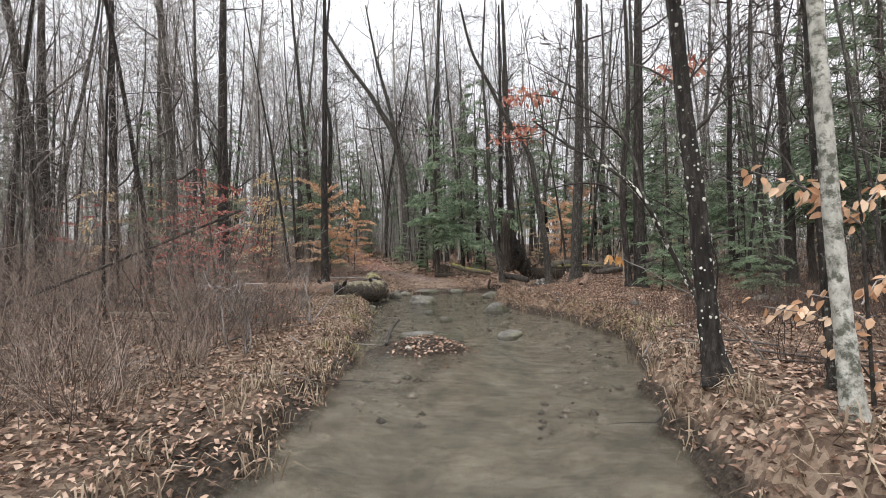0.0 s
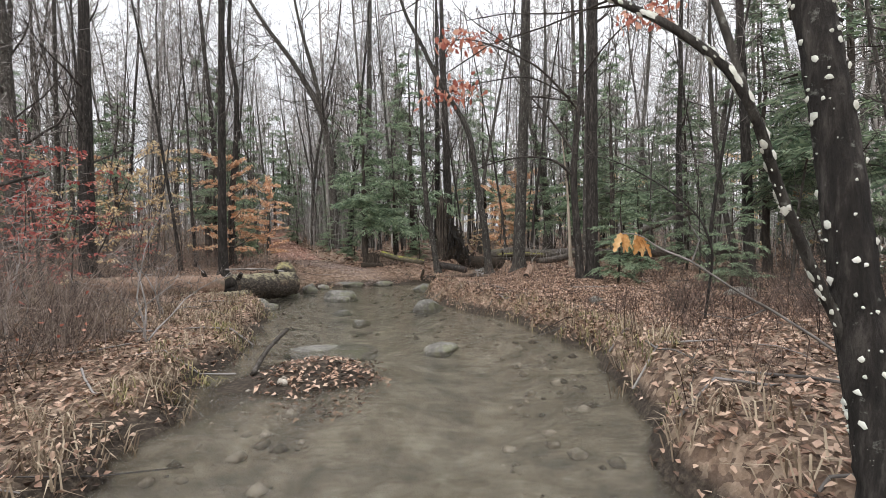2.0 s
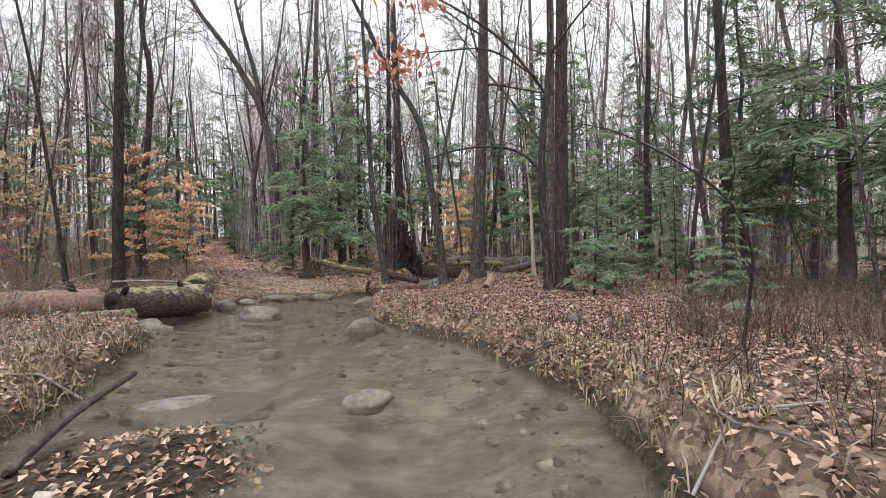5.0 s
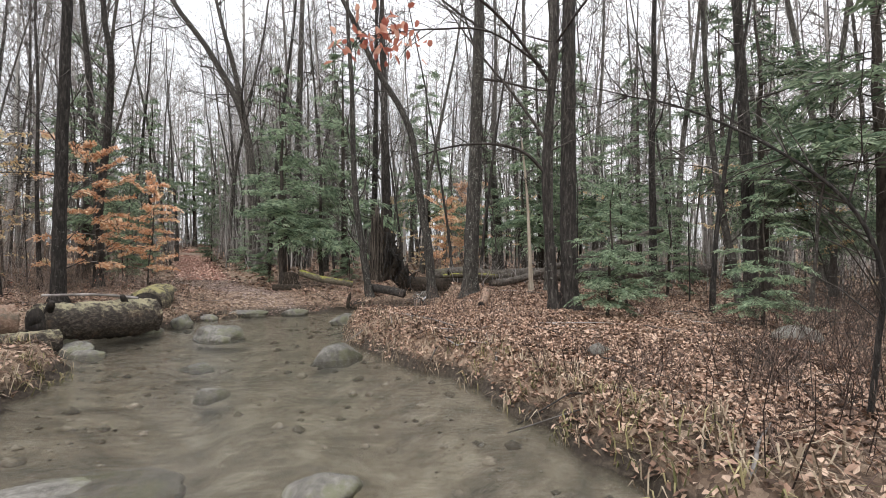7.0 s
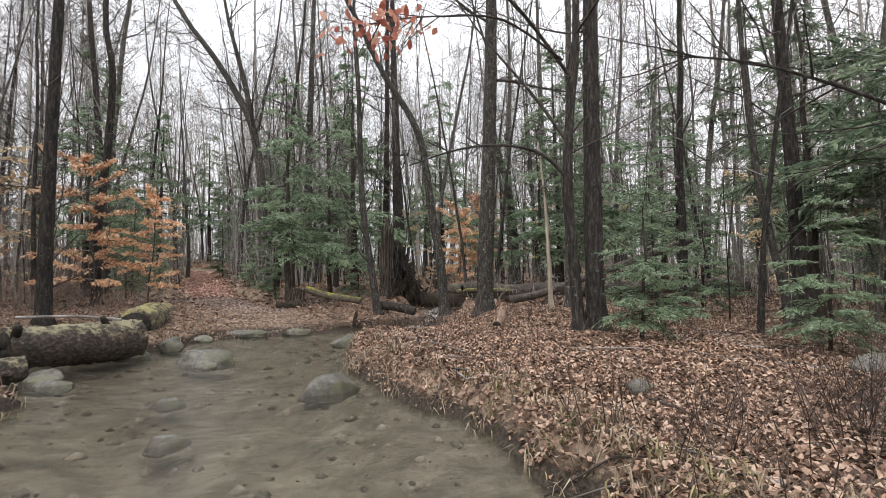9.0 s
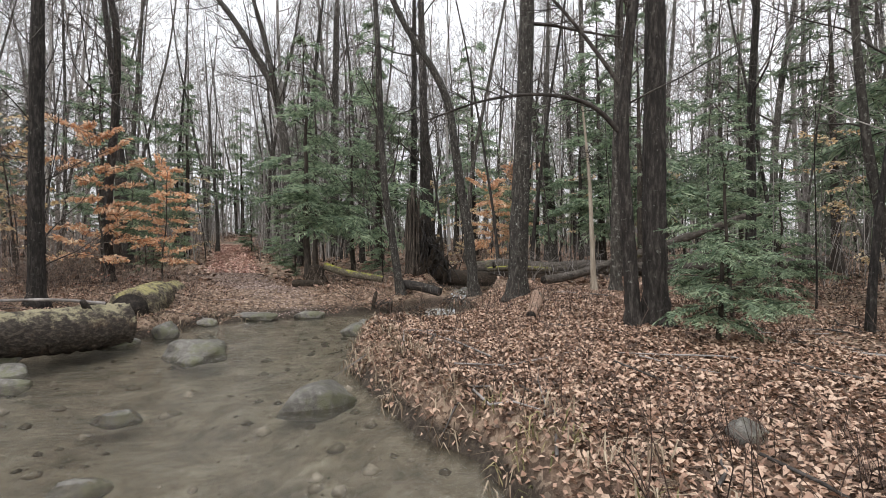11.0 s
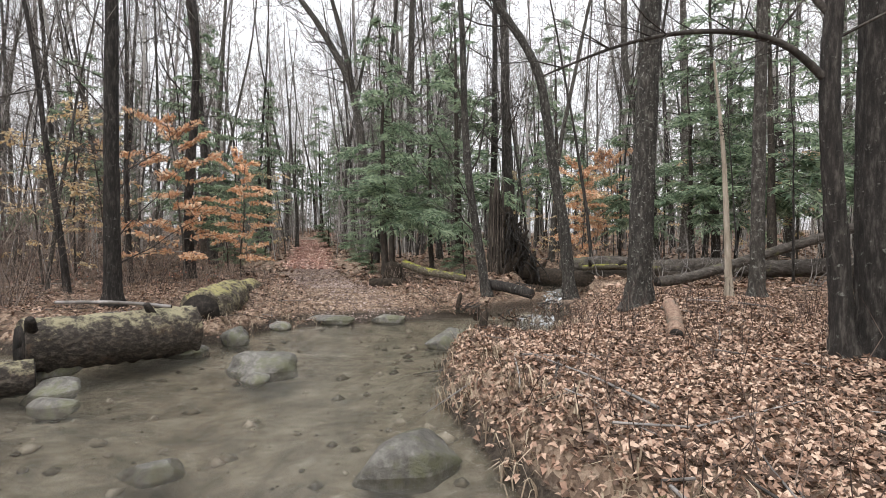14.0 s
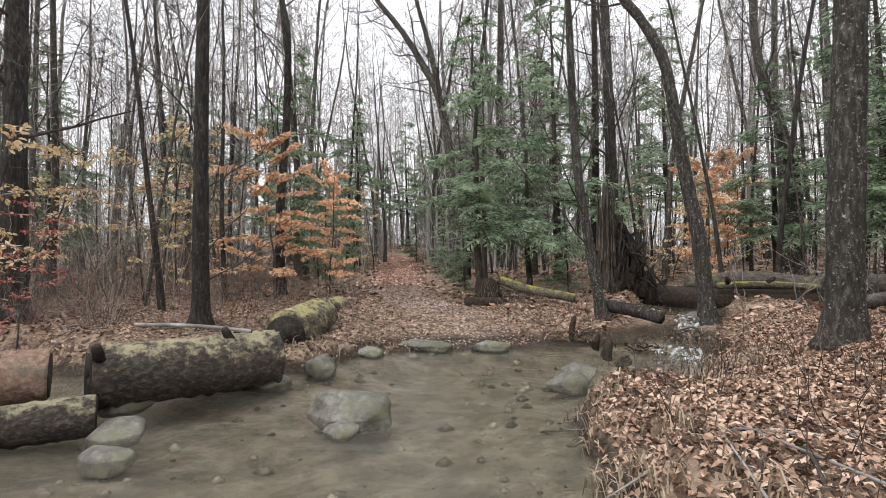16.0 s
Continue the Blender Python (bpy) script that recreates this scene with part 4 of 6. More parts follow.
# Arching lichen-grey sapling, leaning across from the spotted tree's foot.
arch = thing("arching_sapling", (3.16, 2.95, h(3.16, 2.95) - 0.05), "arching grey sapling crusted with pale lichen", "sapling")
o2 = Vector(arch.location)
line = [p - o2 for p in trunk_line(None, [tuple(o2), (2.97, 3.03, 0.9), (2.74, 2.98, 1.35), (2.55, 2.88, 1.68), (2.4, 2.9, 1.86), (2.2, 3.0, 2.04), (2.02, 3.1, 2.18), (1.78, 3.2, 2.4)])]
sh = Shape()
sh.tube(line, [0.019 * (1 - 0.6 * i / len(line)) for i in range(len(line))], 9, rough=0.2)
part("stem", sh, BARK_GREY, arch)
sh = Shape()
sh.tube([p - o2 for p in trunk_line(None, [(2.55, 2.88, 1.68), (2.5, 2.95, 2.0), (2.36, 3.05, 2.5), (2.4, 3.1, 3.2)])], [0.014 - 0.0005 * i for i in range(19)], 8, rough=0.2)
part("branch", sh, BARK_GREY, arch)
sh = Shape()
for k in range(150):
    i = min(int(rng.random() ** 1.3 * len(line) * 0.7), len(line) - 2)
    d = (line[i + 1] - line[i]).normalized()
    n = spin(d, 1.57, rng.uniform(0, 6.28), rng)
    q = line[i].lerp(line[i + 1], rng.random()) + n * 0.021 * (1 - 0.55 * i / len(line)) * 0.98
    u, w, s0 = d, d.cross(n), rng.choice((0.004, 0.006, 0.009, 0.014))
    o = len(sh.v)
    sh.v += [q + (u * math.cos(b) * 1.5 + w * math.sin(b) * 0.8) * s0 * rng.uniform(0.6, 1.2) - n * 0.001 for b in np.linspace(0, 5.4, 7)] + [q + n * 0.005]
    sh.f += [(o + j, o + (j + 1) % 7, o + 7) for j in range(7)]
part("lichen", sh, LICHEN, arch, "pale grey lichen crust")["kind"] = "stuff"
sh = Shape()
for k in range(14):
    i = rng.randrange(26, len(line) - 1)
    grow(sh, line[i], spin((line[i + 1] - line[i]).normalized(), rng.uniform(0.5, 1.1), rng.uniform(0, 6.28), rng), rng.uniform(0.3, 0.9), 0.005, 2, 3, rng, 0.02, 0.15, (0, 0, 5), 0.2, None, 0.002)
part("twig_spray", sh, TWIG_NEAR, arch)["kind"] = "stuff"

# Dark sapling bent over the brushy slope.
bent = thing("bent_sapling", (4.5, 6.85, h(4.5, 6.85) - 0.05), "dark bare sapling bent over the brushy slope", "sapling")
o2 = Vector(bent.location)
line = [p - o2 for p in trunk_line(None, [tuple(o2), (4.56, 6.84, 0.75), (4.58, 6.82, 1.15), (4.45, 6.88, 1.55), (4.15, 7.05, 1.9), (3.75, 7.33, 2.23), (3.45, 7.55, 2.38)])]
sh = Shape()
sh.tube(line, [0.017 * (1 - 0.75 * i / len(line)) for i in range(len(line))], 7, rough=0.15)
part("stem", sh, BARK, bent)
sh = Shape()
for k in range(26):
    i = rng.randrange(8, len(line) - 1)
    grow(sh, line[i], spin((line[i + 1] - line[i]).normalized(), rng.uniform(0.5, 1.1), rng.uniform(0, 6.28), rng), rng.uniform(0.3, 0.9), 0.006, 2, 3, rng, 0.02, 0.15, (0, 0, 5), 0.2, None, 0.002)
part("twig_spray", sh, TWIG_NEAR, bent)["kind"] = "stuff"

# Low bough with a hanging bunch of yellow oak leaves.
bough = thing("oak_sapling", (3.7, 3.55, h(3.7, 3.55) - 0.05), "thin pale oak sapling bent over with a bunch of yellow leaves", "sapling")
o2 = Vector(bough.location)
line = [p - o2 for p in trunk_line(None, [tuple(o2), (3.45, 3.58, 0.68), (3.16, 3.6, 0.9), (2.95, 3.58, 1.02), (2.73, 3.56, 1.16), (2.6, 3.57, 1.22), (2.5, 3.56, 1.28), (2.42, 3.55, 1.29)])]
sh, lf = Shape(), Shape()
sh.tube(line, [0.0072 * (1 - 0.62 * i / len(line)) for i in range(len(line))], 7, rough=0.4)
sh.tube([line[24], line[24] + Vector((0.06, 0.05, 0.1)), line[24] + Vector((0.02, 0.12, 0.22))], [0.004, 0.003, 0.0012], 5)
sh.tube([line[14], line[14] + Vector((-0.1, 0.05, -0.06)), line[14] + Vector((-0.26, 0.08, -0.03))], [0.004, 0.003, 0.0012], 5)
part("stem", sh, TWIG, bough)
for k in range(11):
    q = line[-1 - rng.choice((0, 0, 0, 1, 6, 7, 7))] + jitter(rng, 0.008)
    u = Vector((rng.gauss(-0.05, 0.22), rng.gauss(0, 0.22), -1)).normalized()
    lf.lobed(q, u, Vector((rng.gauss(0, 0.8), -1, rng.gauss(0, 0.4))).normalized(), rng.uniform(0.06, 0.1), rng.uniform(0.024, 0.038), rng)
part("foliage", lf, LEAF_OAK, bough, "hanging yellow-brown oak leaves")["kind"] = "stuff"

# Pale beech leaves beside the pale trunk.
beech = thing("beech_sapling", (3.55, 2.2, h(3.55, 2.2) - 0.05), "young beech with pale orange drooping leaves", "sapling")
o2 = Vector(beech.location)
sh, lf = Shape(), Shape()
sh.tube([p - o2 for p in trunk_line(None, [tuple(o2), (3.53, 2.2, 0.9), (3.5, 2.2, 1.7), (3.45, 2.2, 2.3)])], [0.012 * (1 - 0.03 * i) for i in range(19)], 6)
part("stem", sh, BARK_GREY, beech)
sh = Shape()
for a, b, n in (((3.5, 2.2, 1.45), (2.92, 2.1, 1.74), 26), ((3.5, 2.2, 1.5), (3.2, 2.2, 1.62), 16), ((3.53, 2.2, 0.8), (2.8, 1.85, 1.03), 22), ((3.53, 2.2, 0.9), (3.1, 2.0, 1.08), 10), ((3.5, 2.2, 1.0), (3.75, 2.35, 1.15), 16), ((3.5, 2.2, 1.5), (3.75, 2.3, 1.68), 16), ((3.53, 2.2, 0.6), (3.3, 2.1, 0.8), 10)):
    a, b = Vector(a) - o2, Vector(b) - o2
    mid = a.lerp(b, 0.5) + Vector((0, 0, 0.05))
    sh.tube([a, mid, b], [0.006, 0.004, 0.002], 5)
    for k in range(n):
        q = mid.lerp(b, rng.random()) if k % 3 else a.lerp(mid, rng.random())
        u = (Vector((-0.5, rng.gauss(0, 0.5), -0.7)) + jitter(rng, 0.3)).normalized()
        lf.leaf(q + jitter(rng, 0.03), u, (Vector((0, -0.6, 0.8)) + jitter(rng, 0.5)).normalized(), rng.uniform(0.05, 0.085), rng.uniform(0.03, 0.046), 0.25)
part("twig_spray", sh, TWIG, beech)["kind"] = "stuff"
part("foliage", lf, LEAF_PALE, beech, "pale orange drooping beech leaves")["kind"] = "stuff"


# Pale dead branching shrubs in the brush.
for x, y, tall, seed in ((-1.7, 6.4, 1.5, 201), (-2.6, 8.2, 1.3, 202), (-3.4, 6.6, 1.7, 203), (-1.5, 4.4, 1.0, 204), (-5.2, 8.4, 1.9, 205), (4.7, 20.1, 1.3, 206), (5.6, 19.7, 1.4, 211), (6.1, 20.0, 1.5, 212), (5.2, 20.0, 1.3, 213), (6.6, 19.4, 1.1, 207), (7.8, 18.6, 1.2, 208), (3.9, 20.6, 1.0, 209), (9.4, 17.6, 1.3, 210)):
    r2 = random.Random(seed)
    ob = thing("dead_shrub", (x, y, h(x, y) - 0.05), "pale leafless crooked shrub in brown brush", "shrub", "pale dead shrubs")
    for k in range(4):
        sh = Shape()
        grow(sh, Vector((r2.gauss(0, 0.05), r2.gauss(0, 0.05), 0)), Vector((r2.gauss(-0.2, 0.5), r2.gauss(0, 0.5), 1)), tall * r2.uniform(0.7, 1.2), 0.014, 1, 3, r2, 0.0, 0.26, (0, 5, 4), 0.3, None, 0.003)
        part("branch", sh, TWIG, ob)


# ---- logs and stumps ----
def log(name, marks, r, bark, label, seed, stubs=0, sides=18, category="log", group=""):
    rng = random.Random(seed)
    base = Vector(marks[0])
    ob = thing(name, base, label, category, group)
    pts = [p - base for p in trunk_line(None, marks)]
    n = len(pts)
    sh = Shape()
    dense = [pts[i].lerp(pts[i + 1], k / 4) for i in range(n - 1) for k in range(4)] + [pts[-1]]
    sh.tube(dense, [r * (1 - 0.1 * i / len(dense)) for i in range(len(dense))], sides + 10, cap=True, rough=0.13)
    part("bark_body", sh, bark, ob)
    for end, nxt in ((0, 1), (-1, -2)):
        d = (pts[end] - pts[nxt]).normalized()
        rr = r * (1.0 if end == 0 else 0.9) * 0.97
        sh = Shape()
        sh.tube([pts[end] - d * 0.02, pts[end] + d * 0.012, pts[end] + d * 0.008, pts[end] + d * 0.004], [rr * 0.86, rr * 0.86, rr * 0.5, 0.004], sides + 6, rough=0.05)
        part("cut_face", sh, CUT, ob, "dark weathered end grain")
    for k in range(stubs):
        i = rng.randrange(1, n - 1)
        d = ((pts[i + 1] - pts[i]).normalized() * 0.2 + Vector((rng.gauss(0, 0.3), -0.35, 0.8))).normalized()
        sh = Shape()
        sh.tube([pts[i] + d * r * 0.7, pts[i] + d * (r + 0.1), pts[i] + d * (r + 0.16)], [0.06, 0.045, 0.036], 8, cap=True, rough=0.3)
        part("branch_stub", sh, CUT, ob, "short broken branch stub")
    return ob


log("log", [(-2.55, 13.4, 0.27), (-2.95, 12.65, 0.3), (-3.37, 11.85, 0.33)], 0.32, LOGBARK_SHADED, "sawn mossy log lying at the edge of the ford", 31, stubs=3, group="logs by the ford")
log("log", [(-3.5, 11.6, 0.41), (-4.1, 10.7, 0.45), (-4.9, 9.4, 0.52)], 0.23, LOGRED, "reddish stripped log lying behind dry grass", 32, stubs=1, group="logs by the ford")
log("log", [(-3.1, 14.3, 0.36), (-3.4, 15.2, 0.41), (-3.65, 15.95, 0.45)], 0.34, LOGMOSS, "thick sawn log capped with yellow-green moss", 33, group="logs by the ford")
log("log", [(-2.9, 11.6, 0.12), (-3.25, 11.1, 0.14), (-3.7, 10.5, 0.18)], 0.17, LOGBARK_SHADED, "short dark log end lying in the water", 34, group="logs by the ford")
log("log", [(-3.85, 16.5, 0.42), (-4.1, 17.3, 0.46)], 0.25, LOGMOSS, "short mossy log beside the trail", 35, group="logs by the ford")
log("log", [(-1.15, 19.35, 0.95), (-0.6, 19.2, 0.78), (0.0, 19.0, 0.68), (0.5, 18.95, 0.6)], 0.1, MOSSLOG, "thin fallen log covered with yellow-green moss", 36, sides=12)
log("log", [(3.72, 14.2, h(3.72, 14.2) + 0.08), (3.62, 13.7, h(3.62, 13.7) + 0.06), (3.4, 12.9, h(3.4, 12.9) + 0.04)], 0.09, LOGRED, "short barkless tan log half sunk in fallen leaves", 37, sides=12)
log("log", [(1.0, 18.6, 0.5), (1.5, 18.35, 0.46), (2.05, 18.0, 0.34)], 0.12, BARK, "dark rotten log beside the small fall", 38, sides=12)
log("fallen_tree", [(3.0, 21.75, 0.78), (4.2, 21.1, 0.9), (5.3, 20.75, 0.8), (6.4, 20.15, 0.88), (7.4, 19.85, 0.82), (8.6, 19.25, 0.9), (11.5, 18.0, 1.0)], 0.21, GREYLOG, "long weathered grey trunk fallen across the brook", 39, sides=16)
# Added soil-dark log that stands in for the shadow beneath the trunk.
log("log", [(2.2, 21.7, 0.5), (3.4, 21.2, 0.46), (4.6, 20.7, 0.48), (6.2, 20.1, 0.5)], 0.26, SOIL, "dark log shape added as shade under the fallen trunk", 40, sides=12)
log("log", [(3.45, 20.85, 0.78), (4.3, 20.5, 0.84), (5.3, 20.3, 0.78)], 0.075, MOSSLOG, "thin mossy pole lying against a fallen trunk", 49, sides=10, stubs=2)
log("log", [(4.6, 18.0, 0.62), (5.6, 18.6, 0.75), (7.0, 19.0, 1.15), (8.6, 18.6, 1.75), (10.0, 18.2, 2.3)], 0.11, GREYLOG, "thin grey pole leaning on the fallen trunk", 41, sides=10)
log("log", [(-1.75, 15.9 + 2.6, 0.5), (-1.0, 18.7, 0.5)], 0.12, SOIL, "dark rotten log beside the trail", 42, sides=10)
log("log", [(-0.25, 5.85, 0.04), (-0.36, 6.5, 0.14), (-0.44, 7.3, 0.2)], 0.026, GREYLOG, "thin pale stick lying at the water's edge", 43, sides=8)
log("log", [(-2.62, 13.1, 0.62), (-3.1, 12.8, 0.7), (-3.9, 12.7, 0.7)], 0.022, TWIG, "thin dry branch lying on a log", 45, sides=6)

log("leaning_pole", [(-5.7, 3.5, 0.25), (-4.9, 4.5, 0.78), (-4.1, 5.6, 1.4), (-3.2, 6.9, 2.15)], 0.022, BARK_GREY, "thin dead sapling leaning across the brush", 46, sides=7, category="sapling")
log("log", [(-4.7, 5.5, 0.5), (-4.2, 5.8, 0.47), (-3.6, 5.9, 0.45)], 0.022, DEADWOOD, "pale dry stick lying in the brush", 47, sides=7)
log("log", [(-6.9, 6.2, 0.62), (-6.0, 6.7, 0.58), (-5.0, 6.8, 0.55)], 0.03, BARK_GREY, "grey broken branch lying in the brush", 48, sides=7)

# Uprooted stump: a plate of soil and roots with torn wood above.
stump = thing("uprooted_stump", (1.75, 21.6, h(1.75, 21.6)), "dark uprooted stump with torn splintered wood and roots", "stump")
rng = random.Random(50)
sh = Shape()
for k in range(90):
    f = (k / 89) ** 1.2
    p = Vector((-0.42 + rng.random() * (0.12 + 1.05 * (1 - f)), rng.uniform(-0.2, 0.3), 0.05 + 1.75 * f))
    sh.tube([p - Vector((0, 0, 0.3)), p, p + jitter(rng, 0.1) + Vector((0.06, 0, 0.2))], [0.12, 0.13 - 0.05 * f, 0.02], 7, cap=True, rough=0.8)
part("soil", sh, SOIL, stump, "dark clinging soil")["kind"] = "stuff"
sh = Shape()
for k in range(95):
    d = Vector((rng.gauss(0.3, 0.4), -0.2 + rng.gauss(0, 0.3), rng.gauss(-0.3, 0.5))).normalized()
    z = rng.uniform(0.25, 1.9)
    pts = [Vector((-0.4 + rng.random() * (0.1 + 1.0 * (1 - z / 2)), -0.22, z))]
    for j in range(7):
        d = (d + jitter(rng, 0.25) + Vector((0, 0, -0.3))).normalized()
        pts.append(pts[-1] + d * rng.uniform(0.07, 0.17))
        pts[-1].z = max(pts[-1].z, -0.1)
    r = rng.choice((0.01, 0.014, 0.02, 0.034))
    sh.tube(pts, [r * (1 - 0.12 * j) for j in range(8)], 6)
part("root_tangle", sh, BARK, stump)["kind"] = "stuff"
sh = Shape()
sh.tube([Vector((-0.62, 0, -0.2)), Vector((-0.62, 0, 0.5)), Vector((-0.63, 0, 1.2)), Vector((-0.64, 0, 2.2)), Vector((-0.66, 0, 2.9))], [0.34, 0.2, 0.17, 0.1, 0.03], 16, cap=True, rough=0.6)
for k in range(85):
    a, q = rng.uniform(0, 6.28), rng.uniform(0.12, 0.26)
    p = Vector((-0.62 + math.cos(a) * q, math.sin(a) * q, rng.uniform(0, 1.2)))
    tall = rng.uniform(0.8, 2.2)
    sh.tube([p, p + Vector((-math.cos(a) * 0.03, -math.sin(a) * 0.03, tall * 0.6)), p + Vector((-math.cos(a) * 0.06 + rng.gauss(0, 0.04), rng.gauss(0, 0.04), tall))], [0.045, rng.uniform(0.015, 0.035), 0.004], 5, rough=0.5)
part("torn_wood", sh, SNAG, stump, "tall grey torn splinters")["kind"] = "stuff"

for x, y, r, t in ((1.12, 16.45, 0.07, 0.3), (0.95, 16.75, 0.05, 0.26), (1.35, 16.2, 0.1, 0.16), (0.55, 17.2, 0.05, 0.34), (-1.6, 20.0, 0.28, 0.5)):
    st = thing("stump", (x, y, h(x, y) - 0.05), "small dark rotten stump by the brook", "stump", "small stumps")
    sh = Shape()
    sh.tube([Vector((0, 0, 0)), Vector((0.02, 0, t * 0.6)), Vector((0.05, 0, t)), Vector((0.06, 0, t + 0.05))], [r * 1.5, r, r * 0.8, r * 0.2], 9, cap=True, rough=0.6)
    part("wood", sh, SOIL, st)


for x, y, seed in ((1.65, 16.75, 1), (0.75, 17.0, 2), (2.35, 17.4, 3), (1.9, 19.4, 5)):
    r2 = random.Random(300 + seed)
    ob = thing("stick_pile", (x, y, h(x, y)), "small jam of wet sticks and leaves at the water", "sticks", "stick jams")
    for k in range(9):
        sh = Shape()
        d = Vector((r2.gauss(0, 1), r2.gauss(0, 0.6), r2.gauss(0.15, 0.25))).normalized()
        p = Vector((r2.gauss(0, 0.12), r2.gauss(0, 0.1), 0.06 + 0.02 * k))
        q = r2.uniform(0.2, 0.5)
        sh.tube([p - d * q * 0.5, p + jitter(r2, 0.03), p + d * q * 0.5], [r2.uniform(0.008, 0.02), 0.012, 0.006], 5)
        part("stick", sh, TWIG_NEAR, ob)
    lf = Shape()
    for k in range(60):
        lf.leaf(Vector((r2.gauss(0, 0.2), r2.gauss(0, 0.14), 0.05 + abs(r2.gauss(0, 0.07)))), jitter(r2, 1).normalized(), (Vector((0, 0, 1)) + jitter(r2, 0.5)).normalized(), 0.07, 0.04)
    part("wet_leaves", lf, LITTER, ob)["kind"] = "stuff"


# ---- stones ----
def stone(seed, sx, sy, sz, facets=0):
    bm = bmesh.new()
    bmesh.ops.create_icosphere(bm, subdivisions=4, radius=1)
    rng = random.Random(seed)
    off = Vector((rng.uniform(0, 90), rng.uniform(0, 90), 0))
    cuts = [(Vector((rng.gauss(0, 1), rng.gauss(0, 1), rng.gauss(0.4, 0.6))).normalized(), rng.uniform(0.62, 0.9)) for k in range(facets)]
    for v in bm.verts:
        k = 1 + 0.34 * noise.noise(v.co * 1.0 + off) + 0.14 * abs(noise.noise(v.co * 2.1 + off)) + 0.05 * noise.noise(v.co * 6 + off)
        c = v.co * k
        for nrm, far in cuts:
            c = c - nrm * max(0.0, c.dot(nrm) - far) * 0.92
        v.co = Vector((c.x * sx, c.y * sy, max(c.z, -0.6) * sz))
    me = bpy.data.meshes.new("stone")
    bm.to_mesh(me)
    bm.free()
    me.materials.append(ROCK)
    me.shade_smooth()
    return me


def rock(x, y, z, sx, sy, sz, turn, seed, label="rounded grey stone in the shallow water", lean=0.0, facets=3):
    ob = new("rock", stone(seed, sx, sy, sz, facets))
    ob.matrix_basis = Matrix.Translation((x, y, z)) @ Matrix.Rotation(turn, 4, "Z") @ Matrix.Rotation(lean, 4, "X")
    return tagged(ob, label, "rock", "stones in the ford")


rock(-1.1, 12.7, 0.0, 0.4, 0.28, 0.17, 0.1, 1, "broad rounded wet stone in the ford", 0.0, 0)
rock(0.15, 7.15, -0.085, 0.55, 0.36, 0.11, 0.15, 27, "broad flat dark stone ledge across the shallows")
rock(-0.9, 12.2, 0.0, 0.14, 0.12, 0.09, 0.5, 2)
rock(1.1, 10.6, 0.03, 0.36, 0.22, 0.14, 0.5, 3, "tilted flat stone slab at the bank", 0.2, 9)
rock(1.5, 7.0, 0.0, 0.2, 0.15, 0.1, 0.3, 4, "pale rounded stone beside the leafy bar")
rock(-2.2, 13.85, 0.08, 0.2, 0.16, 0.17, 0.0, 6, "grey stone at the log's end")
rock(-1.6, 15.75, 0.04, 0.42, 0.2, 0.1, 0.1, 7, "flat stone at the gravel edge")
rock(-0.6, 16.05, 0.05, 0.3, 0.18, 0.1, 0.2, 8, "flat stone at the gravel edge")
rock(-2.2, 15.1, 0.03, 0.2, 0.16, 0.09, 0.6, 9, "flat stone at the gravel edge")
rock(0.75, 14.1, 0.05, 0.22, 0.18, 0.13, 0.0, 10, "grey stone under the leafy bank")
rock(0.85, 14.7, 0.05, 0.2, 0.3, 0.1, 0.3, 11, "grey stone under the leafy bank")
rock(-2.7, 11.6, -0.03, 0.24, 0.2, 0.14, 0.2, 12)
rock(-2.25, 11.25, -0.03, 0.16, 0.22, 0.1, 1.2, 13)
rock(-3.25, 12.1, 0.02, 0.24, 0.2, 0.12, 0.4, 14, "stone propping a log")
rock(-2.55, 13.3, -0.02, 0.22, 0.2, 0.1, 0.4, 15, "stone propping a log")
rock(2.75, 19.0, 0.26, 0.26, 0.2, 0.12, 0.4, 16, "pale stone beside the small fall")
rock(-0.5, 10.4, -0.06, 0.2, 0.14, 0.07, 0.4, 19)
rock(0.1, 9.2, -0.07, 0.16, 0.14, 0.07, 1.0, 20)
rock(6.6, 9.6, h(6.6, 9.6), 0.3, 0.24, 0.16, 0.4, 21, "dark stone half buried in leaves")
rock(4.0, 9.2, h(4.0, 9.2), 0.13, 0.11, 0.1, 0.4, 22, "small dark stone on fallen leaves")
rng = random.Random(61)
pebbles = Shape()
pr = np.random.RandomState(62)
px, py = pr.uniform(-2.4, 3.2, 2600), pr.uniform(3, 16.2, 2600)
pd, pz = brook_distance(px, py), height(px, py)
for x, y, d, z in zip(px.tolist(), py.tolist(), pd.tolist(), pz.tolist()):
    if not (-0.9 < d < -0.1 or (8 < y < 15 and d < 0 and rng.random() < 0.45)):
        continue
    s = 0.012 + 0.075 * rng.random() ** 4
    p = Vector((x, y, z + s * 0.1))
    o = len(pebbles.v)
    for a in (Vector((1, 0, 0)), Vector((0.3, 0.9, 0)), Vector((-0.8, 0.5, 0)), Vector((-0.7, -0.6, 0)), Vector((0.4, -0.9, 0))):
        pebbles.v.append(p + a * s * rng.uniform(0.7, 1.3))
    pebbles.v += [p + Vector((rng.gauss(0, 0.2), rng.gauss(0, 0.2), 0.6)) * s, p - Vector((0, 0, s))]
    pebbles.f += [(o + i, o + (i + 1) % 5, o + 5) for i in range(5)] + [(o + (i + 1) % 5, o + i, o + 6) for i in range(5)]
tagged(new("gravel", pebbles.mesh("gravel", GRAVEL)), "small grey stones along the ford's edges", "gravel", kind="stuff")

